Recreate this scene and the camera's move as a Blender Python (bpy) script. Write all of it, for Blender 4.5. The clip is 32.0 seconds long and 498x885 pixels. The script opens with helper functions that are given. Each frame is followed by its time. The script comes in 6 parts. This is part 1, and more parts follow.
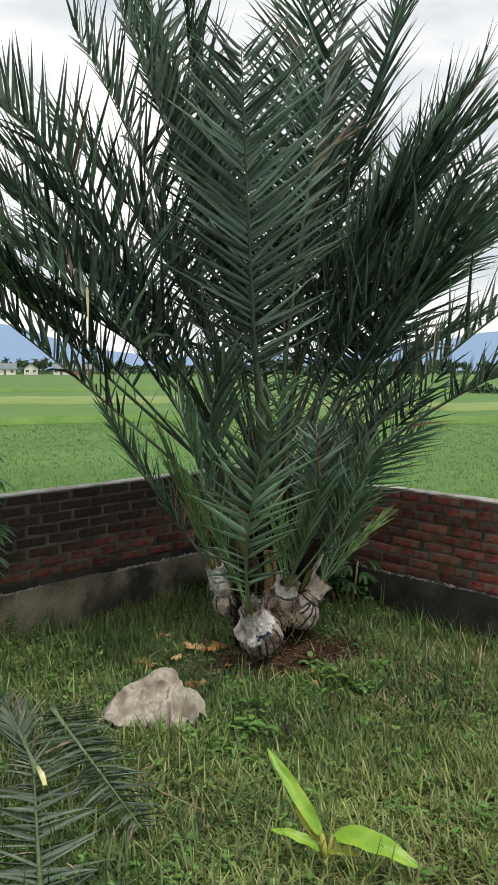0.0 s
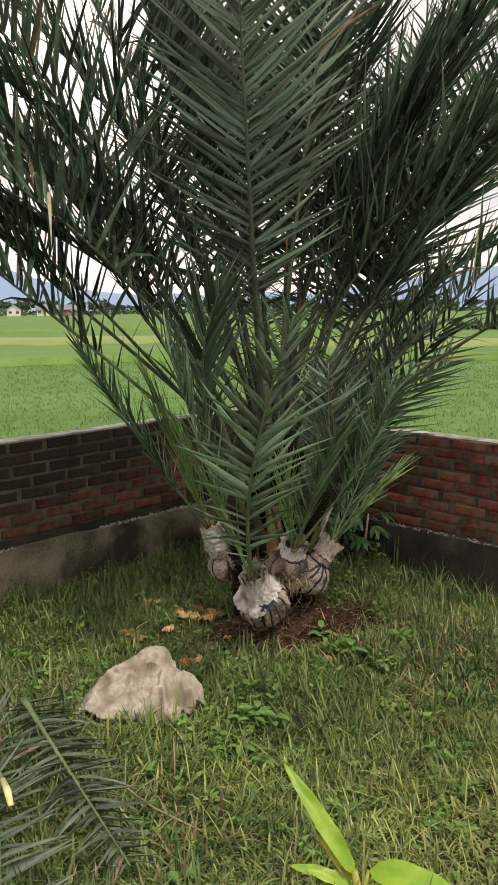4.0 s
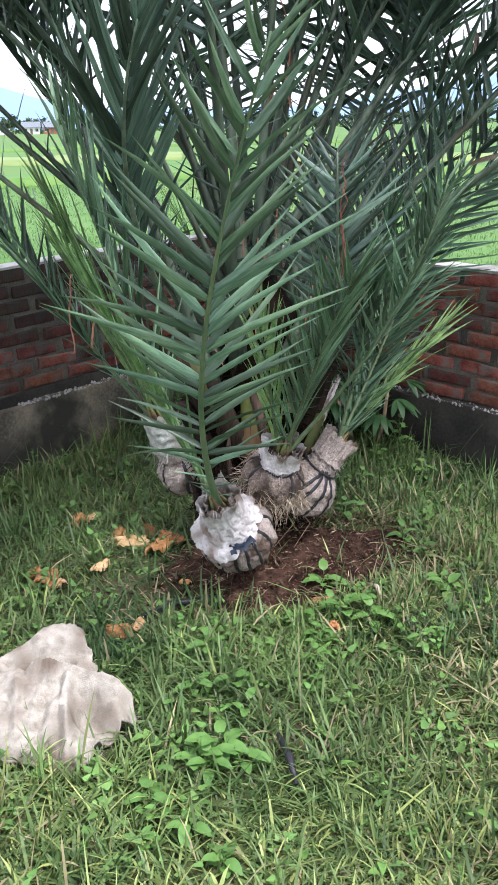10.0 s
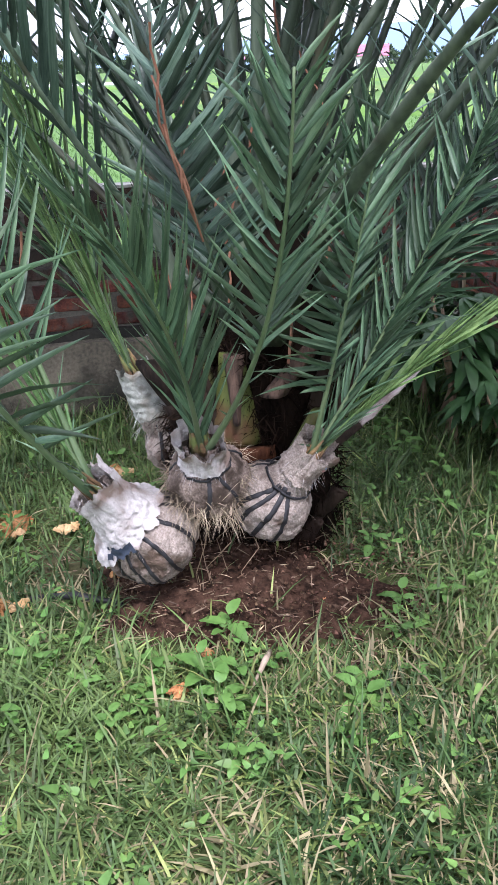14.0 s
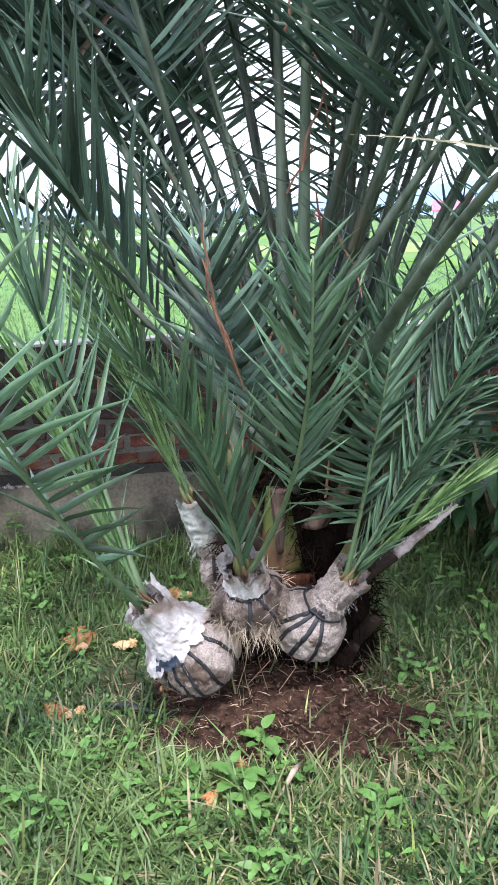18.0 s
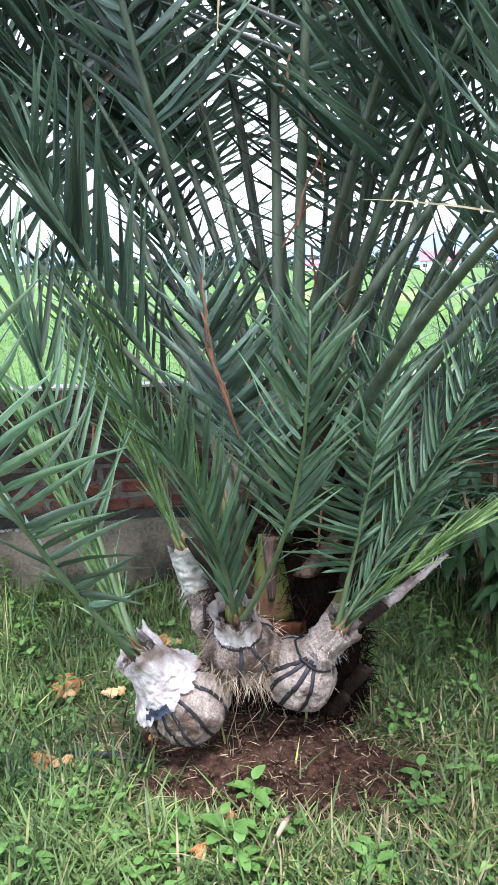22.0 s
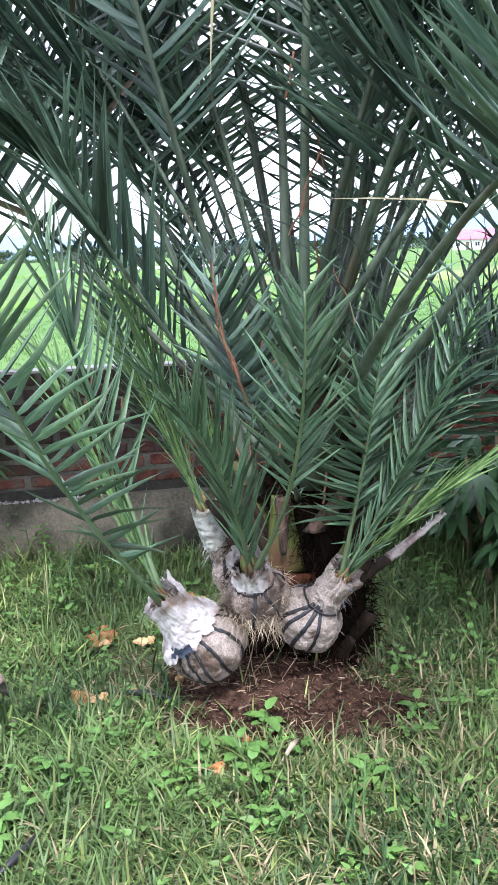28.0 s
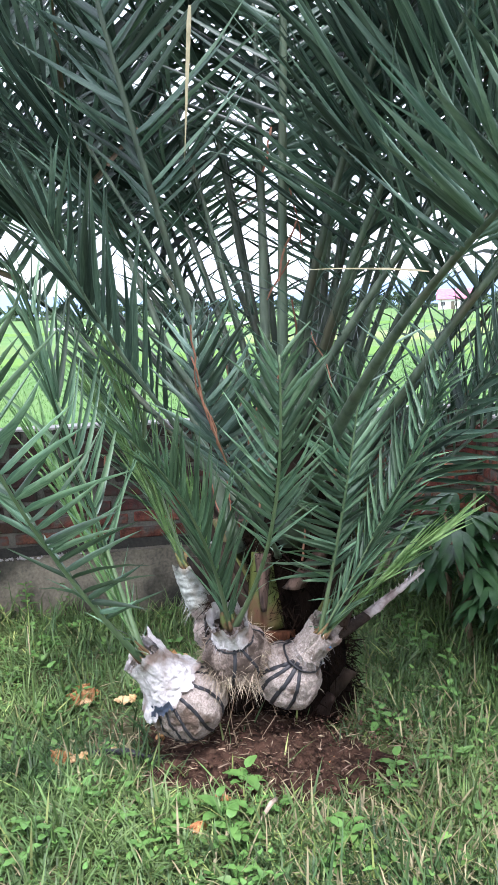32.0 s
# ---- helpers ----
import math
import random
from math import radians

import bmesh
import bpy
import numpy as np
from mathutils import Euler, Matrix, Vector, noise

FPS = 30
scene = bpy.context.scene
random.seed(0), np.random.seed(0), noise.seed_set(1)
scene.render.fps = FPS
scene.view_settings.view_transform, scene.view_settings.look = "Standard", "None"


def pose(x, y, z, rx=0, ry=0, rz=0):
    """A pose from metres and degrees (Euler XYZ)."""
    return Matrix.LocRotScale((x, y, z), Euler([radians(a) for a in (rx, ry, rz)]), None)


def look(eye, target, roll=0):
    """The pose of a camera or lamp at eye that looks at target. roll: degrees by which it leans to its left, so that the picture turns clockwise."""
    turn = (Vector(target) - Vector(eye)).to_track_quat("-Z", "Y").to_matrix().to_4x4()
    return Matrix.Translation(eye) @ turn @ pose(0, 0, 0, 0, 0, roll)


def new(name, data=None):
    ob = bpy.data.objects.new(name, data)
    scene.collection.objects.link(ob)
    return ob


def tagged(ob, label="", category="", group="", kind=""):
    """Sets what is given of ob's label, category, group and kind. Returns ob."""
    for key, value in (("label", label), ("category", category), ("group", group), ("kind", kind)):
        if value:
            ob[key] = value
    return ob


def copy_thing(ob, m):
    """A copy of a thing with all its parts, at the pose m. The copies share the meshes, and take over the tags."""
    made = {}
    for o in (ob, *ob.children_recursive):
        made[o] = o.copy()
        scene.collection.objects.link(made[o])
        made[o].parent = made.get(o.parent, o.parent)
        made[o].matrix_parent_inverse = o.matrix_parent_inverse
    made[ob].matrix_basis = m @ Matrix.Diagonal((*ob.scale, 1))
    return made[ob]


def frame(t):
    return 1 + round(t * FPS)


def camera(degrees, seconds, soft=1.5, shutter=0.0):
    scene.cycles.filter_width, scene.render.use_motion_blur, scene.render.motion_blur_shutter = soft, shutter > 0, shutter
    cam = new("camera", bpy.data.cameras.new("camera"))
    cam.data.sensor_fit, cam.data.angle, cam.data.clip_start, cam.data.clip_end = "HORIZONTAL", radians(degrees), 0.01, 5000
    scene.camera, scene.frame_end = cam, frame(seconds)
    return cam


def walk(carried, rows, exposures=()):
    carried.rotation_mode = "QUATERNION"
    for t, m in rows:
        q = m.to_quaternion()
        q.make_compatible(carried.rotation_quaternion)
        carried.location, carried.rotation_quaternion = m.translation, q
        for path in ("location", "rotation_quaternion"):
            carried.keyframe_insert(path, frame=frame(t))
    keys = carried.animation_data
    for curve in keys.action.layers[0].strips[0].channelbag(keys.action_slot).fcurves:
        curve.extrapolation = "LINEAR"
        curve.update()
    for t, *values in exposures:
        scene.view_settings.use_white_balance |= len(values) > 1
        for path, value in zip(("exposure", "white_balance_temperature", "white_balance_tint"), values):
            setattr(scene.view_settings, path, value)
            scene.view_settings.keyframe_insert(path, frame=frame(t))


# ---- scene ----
cam = camera(32.1, 32.0)
METRES, EYE, TILT, LEAN, TURN = 4.4, 1.5, -4.8, 0.0, 0.0
ROWS = [
    (0.0, 0.0, 0.0, 0.0, -0.0, 0.0, -0.0),
    (0.5, -0.0021, 0.0001, -0.0004, -0.02, -0.25, -0.06),
    (1.0, -0.009, 0.0045, -0.0025, -0.23, -0.55, -0.1),
    (1.5, -0.0182, 0.0093, -0.0026, -1.04, -0.97, 0.14),
    (2.0, -0.0189, 0.0208, -0.0058, -1.51, -1.62, 0.78),
    (2.5, -0.0027, 0.0491, -0.0031, 0.94, -1.31, 0.28),
    (3.0, 0.0164, 0.0847, -0.0038, 3.3, -1.62, -0.29),
    (3.5, 0.0037, 0.1165, -0.0006, 0.41, -3.03, 0.53),
    (5.5, -0.0315, 0.1872, 0.0025, -1.82, -5.66, 0.81),
    (6.0, -0.0195, 0.2237, 0.0059, -0.27, -7.16, 0.12),
    (6.5, -0.0174, 0.2518, 0.0053, -0.01, -8.18, -0.42),
    (7.0, -0.0234, 0.2934, 0.0097, -2.68, -8.91, 0.44),
    (7.5, -0.0331, 0.3202, 0.0066, -4.12, -9.63, 0.87),
    (8.0, -0.0291, 0.3316, 0.0057, -2.44, -10.52, -0.57),
    (8.5, -0.0106, 0.3469, -0.0003, -0.73, -11.44, -0.14),
    (9.0, -0.0036, 0.3788, -0.007, -0.88, -12.64, -0.14),
    (9.5, 0.0042, 0.4237, -0.0023, -1.07, -13.83, 0.8),
    (10.0, 0.0176, 0.444, -0.0077, -0.91, -15.43, 1.5),
    (10.5, 0.0507, 0.4778, -0.0095, 1.61, -17.6, -0.41),
    (11.0, 0.0757, 0.5018, -0.0089, 4.19, -18.87, -0.19),
    (11.5, 0.0904, 0.5363, -0.0075, 6.92, -19.27, 1.43),
    (12.0, 0.1141, 0.5594, -0.0116, 11.18, -20.1, 2.38),
    (12.5, 0.1679, 0.5929, -0.0205, 24.74, -18.4, 0.54),
    (13.0, 0.2208, 0.6308, -0.0209, 27.78, -19.55, 1.04),
    (13.5, 0.2494, 0.6561, -0.0187, 29.93, -19.67, 0.1),
    (15.5, 0.3053, 0.6348, -0.0184, 38.21, -18.64, -1.28),
    (16.0, 0.3072, 0.634, -0.0189, 40.31, -18.25, -1.28),
    (16.5, 0.3098, 0.6316, -0.017, 39.66, -17.1, -1.3),
    (17.0, 0.3119, 0.6282, -0.0134, 38.95, -14.84, -1.28),
    (17.5, 0.3138, 0.6263, -0.0097, 38.3, -12.43, -1.21),
    (18.0, 0.3152, 0.6251, -0.0081, 37.87, -10.59, -1.08),
    (18.5, 0.3157, 0.6244, -0.007, 37.79, -9.31, -1.01),
    (19.0, 0.3156, 0.6235, -0.0062, 37.91, -8.65, -1.4),
    (19.5, 0.3165, 0.6218, -0.0056, 37.9, -8.0, -1.59),
    (20.0, 0.3161, 0.6223, -0.0068, 37.87, -8.29, -1.57),
    (20.5, 0.3166, 0.6226, -0.0067, 37.52, -8.82, -1.57),
    (21.0, 0.3171, 0.621, -0.0059, 37.11, -8.37, -1.63),
    (21.5, 0.3161, 0.6193, -0.0053, 36.98, -7.77, -1.8),
    (22.0, 0.3147, 0.6193, -0.0055, 37.12, -7.62, -1.97),
    (22.5, 0.3143, 0.6202, -0.0057, 37.32, -7.96, -2.06),
    (23.0, 0.3148, 0.6211, -0.0056, 37.39, -8.33, -2.09),
    (23.5, 0.3158, 0.621, -0.0062, 37.4, -8.55, -1.62),
    (24.0, 0.3192, 0.6189, -0.0062, 36.61, -8.63, -0.6),
    (24.5, 0.3182, 0.6189, -0.0058, 35.86, -8.75, -0.18),
    (25.0, 0.3165, 0.6202, -0.0056, 35.91, -8.71, -0.52),
    (25.5, 0.3141, 0.6209, -0.0056, 37.34, -8.78, -1.06),
    (27.5, 0.3414, 0.5915, -0.009, 37.87, -9.71, -0.9),
    (28.0, 0.3584, 0.5831, -0.0068, 39.17, -8.76, -0.99),
    (28.5, 0.3657, 0.58, -0.0065, 39.7, -7.69, -0.4),
    (29.0, 0.3684, 0.5794, -0.007, 39.78, -7.26, -0.08),
    (29.5, 0.3688, 0.5785, -0.006, 39.44, -6.79, -0.27),
    (30.0, 0.3678, 0.5772, -0.0059, 39.47, -6.26, -0.82),
    (30.5, 0.3679, 0.5771, -0.0056, 39.65, -5.84, -1.05),
    (31.0, 0.3679, 0.5768, -0.0056, 39.51, -5.7, -0.83),
    (31.5, 0.3685, 0.5784, -0.0051, 38.87, -5.59, -0.84),
    (32.0, 0.3698, 0.5778, -0.0044, 38.43, -4.99, -1.03),
]
EXPOSURES = [(0.0, 0.32, 6850, 9), (2.0, 0.58, 7200, 12), (3.0, 0.54, 8100, 12), (3.5, 0.46, 8000, 14), (5.5, 0.74, 7400, 19), (7.0, 1.03, 6750, 18), (8.0, 1.22, 6100, 17), (9.0, 1.4, 5900, 19), (10.0, 1.38, 6000, 19),
             (11.0, 1.45, 6750, 25), (12.0, 1.78, 6950, 31), (12.4, 1.64, 6300, 26), (13.0, 1.47, 5950, 24), (16.0, 1.51, 5750, 20), (20.0, 1.74, 5850, 19), (32.0, 1.74, 5800, 19)]
walk(cam, [(t, pose(0, 0, EYE, TILT, LEAN, TURN) @ pose(METRES * x, METRES * y, METRES * z, 90 + pitch, roll, yaw)) for t, x, y, z, yaw, pitch, roll in ROWS], EXPOSURES)

# ---- world and light ----
SUN_ELEV, SUN_AZ = 62.0, 128.0
world = bpy.data.worlds.new("overcast_sky")
scene.world = world
world.use_nodes = True
wn, wl = world.node_tree.nodes, world.node_tree.links
wn.clear()
w_out = wn.new("ShaderNodeOutputWorld")
w_mix = wn.new("ShaderNodeMixShader")
w_sky = wn.new("ShaderNodeTexSky")
w_sky.sky_type = "NISHITA"
w_sky.sun_disc = False
w_sky.sun_elevation, w_sky.sun_rotation = radians(SUN_ELEV), radians(SUN_AZ)
w_bg = wn.new("ShaderNodeBackground")
w_bg.inputs["Strength"].default_value = 0.1
w_cloud = wn.new("ShaderNodeBackground")
w_cloud.inputs["Strength"].default_value = 1.0
w_co = wn.new("ShaderNodeTexCoord")
w_map = wn.new("ShaderNodeMapping")
w_map.inputs["Scale"].default_value = (1.0, 1.0, 3.2)
w_noise = wn.new("ShaderNodeTexNoise")
w_noise.inputs["Scale"].default_value = 3.2
w_noise.inputs["Detail"].default_value = 6.0
w_ramp = wn.new("ShaderNodeValToRGB")
w_ramp.color_ramp.elements[0].position, w_ramp.color_ramp.elements[0].color = 0.36, (0.58, 0.63, 0.71, 1)
w_ramp.color_ramp.elements[1].position, w_ramp.color_ramp.elements[1].color = 0.62, (1.0, 1.0, 1.0, 1)
wl.new(w_co.outputs["Generated"], w_map.inputs["Vector"])
wl.new(w_map.outputs["Vector"], w_noise.inputs["Vector"])
wl.new(w_noise.outputs["Fac"], w_ramp.inputs["Fac"])
wl.new(w_ramp.outputs["Color"], w_cloud.inputs["Color"])
wl.new(w_sky.outputs["Color"], w_bg.inputs["Color"])
w_mix.inputs["Fac"].default_value = 0.9
wl.new(w_bg.outputs["Background"], w_mix.inputs[1])
wl.new(w_cloud.outputs["Background"], w_mix.inputs[2])
wl.new(w_mix.outputs["Shader"], w_out.inputs["Surface"])

sun = new("sun", bpy.data.lights.new("sun", "SUN"))
sun.data.energy, sun.data.angle, sun.data.color = 1.9, radians(14), (1.0, 0.97, 0.92)
sun.matrix_basis = look((0, 0, 20), (20 * math.cos(radians(SUN_ELEV)) * -math.sin(radians(SUN_AZ)),
                                    20 * math.cos(radians(SUN_ELEV)) * -math.cos(radians(SUN_AZ)), 20 - 20 * math.sin(radians(SUN_ELEV))))


# ---- materials ----
def material(name, low, high, scale=8.0, rough=0.7, bump=0.2, fine=60.0, spread=0.0, per="", metallic=0.0, spec=0.4, translucent=0.0, stain=None, stretch=(1, 1, 1), stain_scale=2.0, stain_at=0.58):
    """Two-tone noise with fine relief; spread varies value by piece (object) or island; stain mixes a second colour in blotches."""
    m = bpy.data.materials.new(name)
    m.use_nodes = True
    n, l = m.node_tree.nodes, m.node_tree.links
    bsdf = n["Principled BSDF"]
    co, mp = n.new("ShaderNodeTexCoord"), n.new("ShaderNodeMapping")
    mp.inputs["Scale"].default_value = stretch
    l.new(co.outputs["Object"], mp.inputs["Vector"])
    big, small = n.new("ShaderNodeTexNoise"), n.new("ShaderNodeTexNoise")
    big.inputs["Scale"].default_value, big.inputs["Detail"].default_value = scale, 4.0
    small.inputs["Scale"].default_value, small.inputs["Detail"].default_value = fine, 3.0
    l.new(mp.outputs["Vector"], big.inputs["Vector"])
    l.new(mp.outputs["Vector"], small.inputs["Vector"])
    add = n.new("ShaderNodeMath")
    add.operation = "MULTIPLY_ADD"
    add.inputs[1].default_value, add.inputs[2].default_value = 0.45, -0.22
    l.new(small.outputs["Fac"], add.inputs[0])
    tot = n.new("ShaderNodeMath")
    tot.use_clamp = True
    l.new(big.outputs["Fac"], tot.inputs[0])
    l.new(add.outputs[0], tot.inputs[1])
    ramp = n.new("ShaderNodeValToRGB")
    ramp.color_ramp.elements[0].position, ramp.color_ramp.elements[0].color = 0.32, (*low, 1)
    ramp.color_ramp.elements[1].position, ramp.color_ramp.elements[1].color = 0.68, (*high, 1)
    l.new(tot.outputs[0], ramp.inputs["Fac"])
    col = ramp.outputs["Color"]
    if stain:
        sn = n.new("ShaderNodeTexNoise")
        sn.inputs["Scale"].default_value, sn.inputs["Detail"].default_value = stain_scale, 5.0
        l.new(co.outputs["Object"], sn.inputs["Vector"])
        sr = n.new("ShaderNodeValToRGB")
        sr.color_ramp.elements[0].position, sr.color_ramp.elements[1].position = stain_at - 0.07, stain_at + 0.07
        l.new(sn.outputs["Fac"], sr.inputs["Fac"])
        mx = n.new("ShaderNodeMix")
        mx.data_type = "RGBA"
        l.new(sr.outputs["Color"], mx.inputs["Factor"])
        l.new(col, mx.inputs["A"])
        mx.inputs["B"].default_value = (*stain, 1)
        col = mx.outputs["Result"]
    if spread:
        hs = n.new("ShaderNodeHueSaturation")
        if per == "island":
            src = n.new("ShaderNodeNewGeometry").outputs["Random Per Island"]
        else:
            src = n.new("ShaderNodeObjectInfo").outputs["Random"]
        rg = n.new("ShaderNodeMapRange")
        rg.inputs["To Min"].default_value, rg.inputs["To Max"].default_value = 1 - spread, 1 + spread
        l.new(src, rg.inputs["Value"])
        rh = n.new("ShaderNodeMapRange")
        rh.inputs["To Min"].default_value, rh.inputs["To Max"].default_value = 0.5 - spread * 0.03, 0.5 + spread * 0.03
        sw = n.new("ShaderNodeMath")
        sw.operation = "MULTIPLY"
        sw.inputs[1].default_value = 7.31
        fr = n.new("ShaderNodeMath")
        fr.operation = "FRACT"
        l.new(src, sw.inputs[0])
        l.new(sw.outputs[0], fr.inputs[0])
        l.new(fr.outputs[0], rh.inputs["Value"])
        l.new(rg.outputs[0], hs.inputs["Value"])
        l.new(rh.outputs[0], hs.inputs["Hue"])
        l.new(col, hs.inputs["Color"])
        col = hs.outputs["Color"]
    l.new(col, bsdf.inputs["Base Color"])
    bsdf.inputs["Roughness"].default_value = rough
    bsdf.inputs["Metallic"].default_value = metallic
    bsdf.inputs["Specular IOR Level"].default_value = spec
    if bump:
        bp = n.new("ShaderNodeBump")
        bp.inputs["Strength"].default_value, bp.inputs["Distance"].default_value = bump, 0.01
        l.new(tot.outputs[0], bp.inputs["Height"])
        l.new(bp.outputs["Normal"], bsdf.inputs["Normal"])
    if translucent:
        tr, ms = n.new("ShaderNodeBsdfTranslucent"), n.new("ShaderNodeMixShader")
        l.new(col, tr.inputs["Color"])
        ms.inputs["Fac"].default_value = translucent
        l.new(bsdf.outputs[0], ms.inputs[1])
        l.new(tr.outputs[0], ms.inputs[2])
        l.new(ms.outputs[0], n["Material Output"].inputs["Surface"])
    return m


M_LEAF_MAIN = material("palm_leaflet", (0.04, 0.078, 0.054), (0.148, 0.216, 0.158), 6, 0.42, 0.1, 40, 0.75, "piece", spec=0.45, translucent=0.22, stretch=(7, 0.25, 7))
M_LEAF = material("palm_leaf", (0.046, 0.088, 0.062), (0.165, 0.24, 0.178), 6, 0.42, 0.1, 40, 0.75, "island", spec=0.45, translucent=0.24)
M_LEAF_YOUNG = material("offshoot_leaf", (0.05, 0.105, 0.058), (0.158, 0.25, 0.142), 6, 0.42, 0.1, 40, 0.6, "piece", spec=0.45, translucent=0.12, stretch=(7, 0.25, 7))
M_LEAF_BRIGHT = material("young_leaf_blade", (0.075, 0.145, 0.05), (0.185, 0.29, 0.105), 6, 0.42, 0.1, 40, 0.6, "piece", spec=0.45, translucent=0.12, stretch=(7, 0.25, 7))
M_LEAF_CUT = material("cut_frond_leaf", (0.045, 0.072, 0.047), (0.132, 0.172, 0.124), 6, 0.5, 0.1, 40, 0.35, "piece", spec=0.4, translucent=0.08, stretch=(7, 0.25, 7))
M_LEAF_DRY = material("dry_leaflet", (0.13, 0.09, 0.06), (0.26, 0.2, 0.14), 9, 0.7, 0.2, 60, 0.3, "island")
M_LEAF_PALE = material("bleached_leaflet", (0.2, 0.18, 0.1), (0.36, 0.32, 0.2), 12, 0.7, 0.2, 60)
M_RACHIS = material("frond_rachis", (0.05, 0.074, 0.05), (0.125, 0.165, 0.11), 26, 0.5, 0.3, 90, 0.5, "piece", spec=0.45, stretch=(1, 1, 0.12), stain=(0.08, 0.075, 0.045), stain_scale=6, stain_at=0.63)
M_RACHIS_YOUNG = material("young_rachis", (0.07, 0.12, 0.055), (0.13, 0.185, 0.09), 6, 0.45, 0.15, 50, 0.2, "piece", spec=0.5)
M_BOOT = material("petiole_base", (0.07, 0.045, 0.025), (0.2, 0.15, 0.08), 7, 0.75, 0.5, 90, 0.3, "piece", stretch=(1, 1, 0.2), stain=(0.13, 0.16, 0.03), stain_scale=5, stain_at=0.56)
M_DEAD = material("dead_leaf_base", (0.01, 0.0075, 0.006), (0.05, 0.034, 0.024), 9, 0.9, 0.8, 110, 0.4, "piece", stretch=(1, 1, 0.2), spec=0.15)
M_BROWN = material("dried_midrib", (0.14, 0.055, 0.03), (0.3, 0.15, 0.09), 9, 0.7, 0.3, 60)
M_SHEATH = material("leaf_sheath", (0.08, 0.045, 0.02), (0.24, 0.15, 0.07), 18, 0.8, 0.5, 120, stain=(0.12, 0.15, 0.04), stain_scale=20, stain_at=0.55)
M_COIR = material("reddish_sheath_fibre", (0.018, 0.007, 0.004), (0.1, 0.04, 0.02), 30, 0.9, 0.9, 140, stretch=(1, 1, 0.3), spec=0.1)
# dark fibre, with the deep shade between leaf bases put into the colour
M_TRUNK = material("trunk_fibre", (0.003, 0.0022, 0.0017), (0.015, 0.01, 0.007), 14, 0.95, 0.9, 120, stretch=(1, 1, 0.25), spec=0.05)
M_STUB = material("cut_petiole", (0.26, 0.2, 0.18), (0.6, 0.54, 0.5), 12, 0.8, 0.6, 80, stretch=(1, 1, 1), stain=(0.08, 0.05, 0.04), stain_scale=7)
M_SACKWRAP = material("woven_sack_wrap", (0.27, 0.22, 0.185), (0.5, 0.425, 0.37), 230, 0.95, 0.6, 600, stain=(0.13, 0.09, 0.065), stain_scale=14, stain_at=0.6)
M_SACK_BROWN = material("brown_sack_wrap", (0.16, 0.12, 0.095), (0.42, 0.33, 0.275), 200, 0.95, 0.6, 600, stain=(0.06, 0.042, 0.03), stain_scale=13, stain_at=0.54)
M_PATCH = material("dark_blue_plastic", (0.012, 0.016, 0.025), (0.06, 0.08, 0.12), 30, 0.5, 0.3, 90)
M_BOOT_DRY = material("dry_leaf_base", (0.02, 0.012, 0.008), (0.125, 0.08, 0.057), 45, 0.85, 0.8, 150, stretch=(1, 1, 0.08))
M_BOOT_GREEN = material("green_leaf_base", (0.05, 0.068, 0.012), (0.125, 0.15, 0.034), 7, 0.6, 0.3, 90, stretch=(1, 1, 0.2), stain=(0.1, 0.042, 0.02), stain_scale=6, stain_at=0.58)
M_COLLAR = material("pale_plastic_cloth", (0.42, 0.385, 0.365), (0.7, 0.665, 0.65), 60, 0.85, 0.3, 420, stain=(0.24, 0.18, 0.145), stain_scale=15, stain_at=0.56)
M_NET = material("pale_woven_netting", (0.26, 0.275, 0.235), (0.5, 0.515, 0.46), 60, 0.85, 0.3, 420, stain=(0.2, 0.18, 0.14), stain_scale=17, stain_at=0.58)
M_STRAP = material("black_rubber_strip", (0.012, 0.012, 0.014), (0.03, 0.03, 0.033), 12, 0.5, 0.2, 60)
M_BLUE = material("blue_thread", (0.08, 0.2, 0.45), (0.2, 0.38, 0.65), 30, 0.6, 0.2, 90)
M_STRIPE = material("faded_red_thread", (0.3, 0.14, 0.12), (0.5, 0.3, 0.26), 30, 0.7, 0.2, 90)
# dark too, and taken near black to hold the shade in the gaps
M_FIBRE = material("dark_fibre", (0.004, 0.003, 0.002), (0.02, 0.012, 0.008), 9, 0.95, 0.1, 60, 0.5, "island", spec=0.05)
M_STRAW = material("straw_fibre", (0.24, 0.185, 0.125), (0.5, 0.41, 0.3), 10, 0.8, 0.1, 60, 0.4, "island")
M_BURLAP = material("dirty_burlap", (0.25, 0.222, 0.175), (0.47, 0.428, 0.36), 40, 0.95, 0.5, 420, stain=(0.17, 0.132, 0.097), stain_scale=10, stain_at=0.57)
M_GRASS = material("grass_blade", (0.044, 0.092, 0.028), (0.15, 0.225, 0.07), 2.0, 0.5, 0.0, 30, 0.45, "island", translucent=0.2, spec=0.35)
M_GRASS_PALE = material("pale_grass", (0.15, 0.2, 0.055), (0.32, 0.375, 0.125), 2.0, 0.5, 0.0, 30, 0.45, "island", translucent=0.22, spec=0.35)
M_GRASS_DRY = material("dry_grass", (0.19, 0.165, 0.085), (0.37, 0.32, 0.18), 3.0, 0.7, 0.0, 30, 0.35, "island", translucent=0.15)
M_WEED = material("weed_leaf", (0.085, 0.185, 0.04), (0.155, 0.295, 0.07), 9, 0.5, 0.15, 60, 0.3, "island", translucent=0.22)
M_BANANA = material("banana_leaf", (0.19, 0.37, 0.03), (0.31, 0.49, 0.06), 14, 0.42, 0.1, 50, translucent=0.25, stretch=(1, 1, 1))
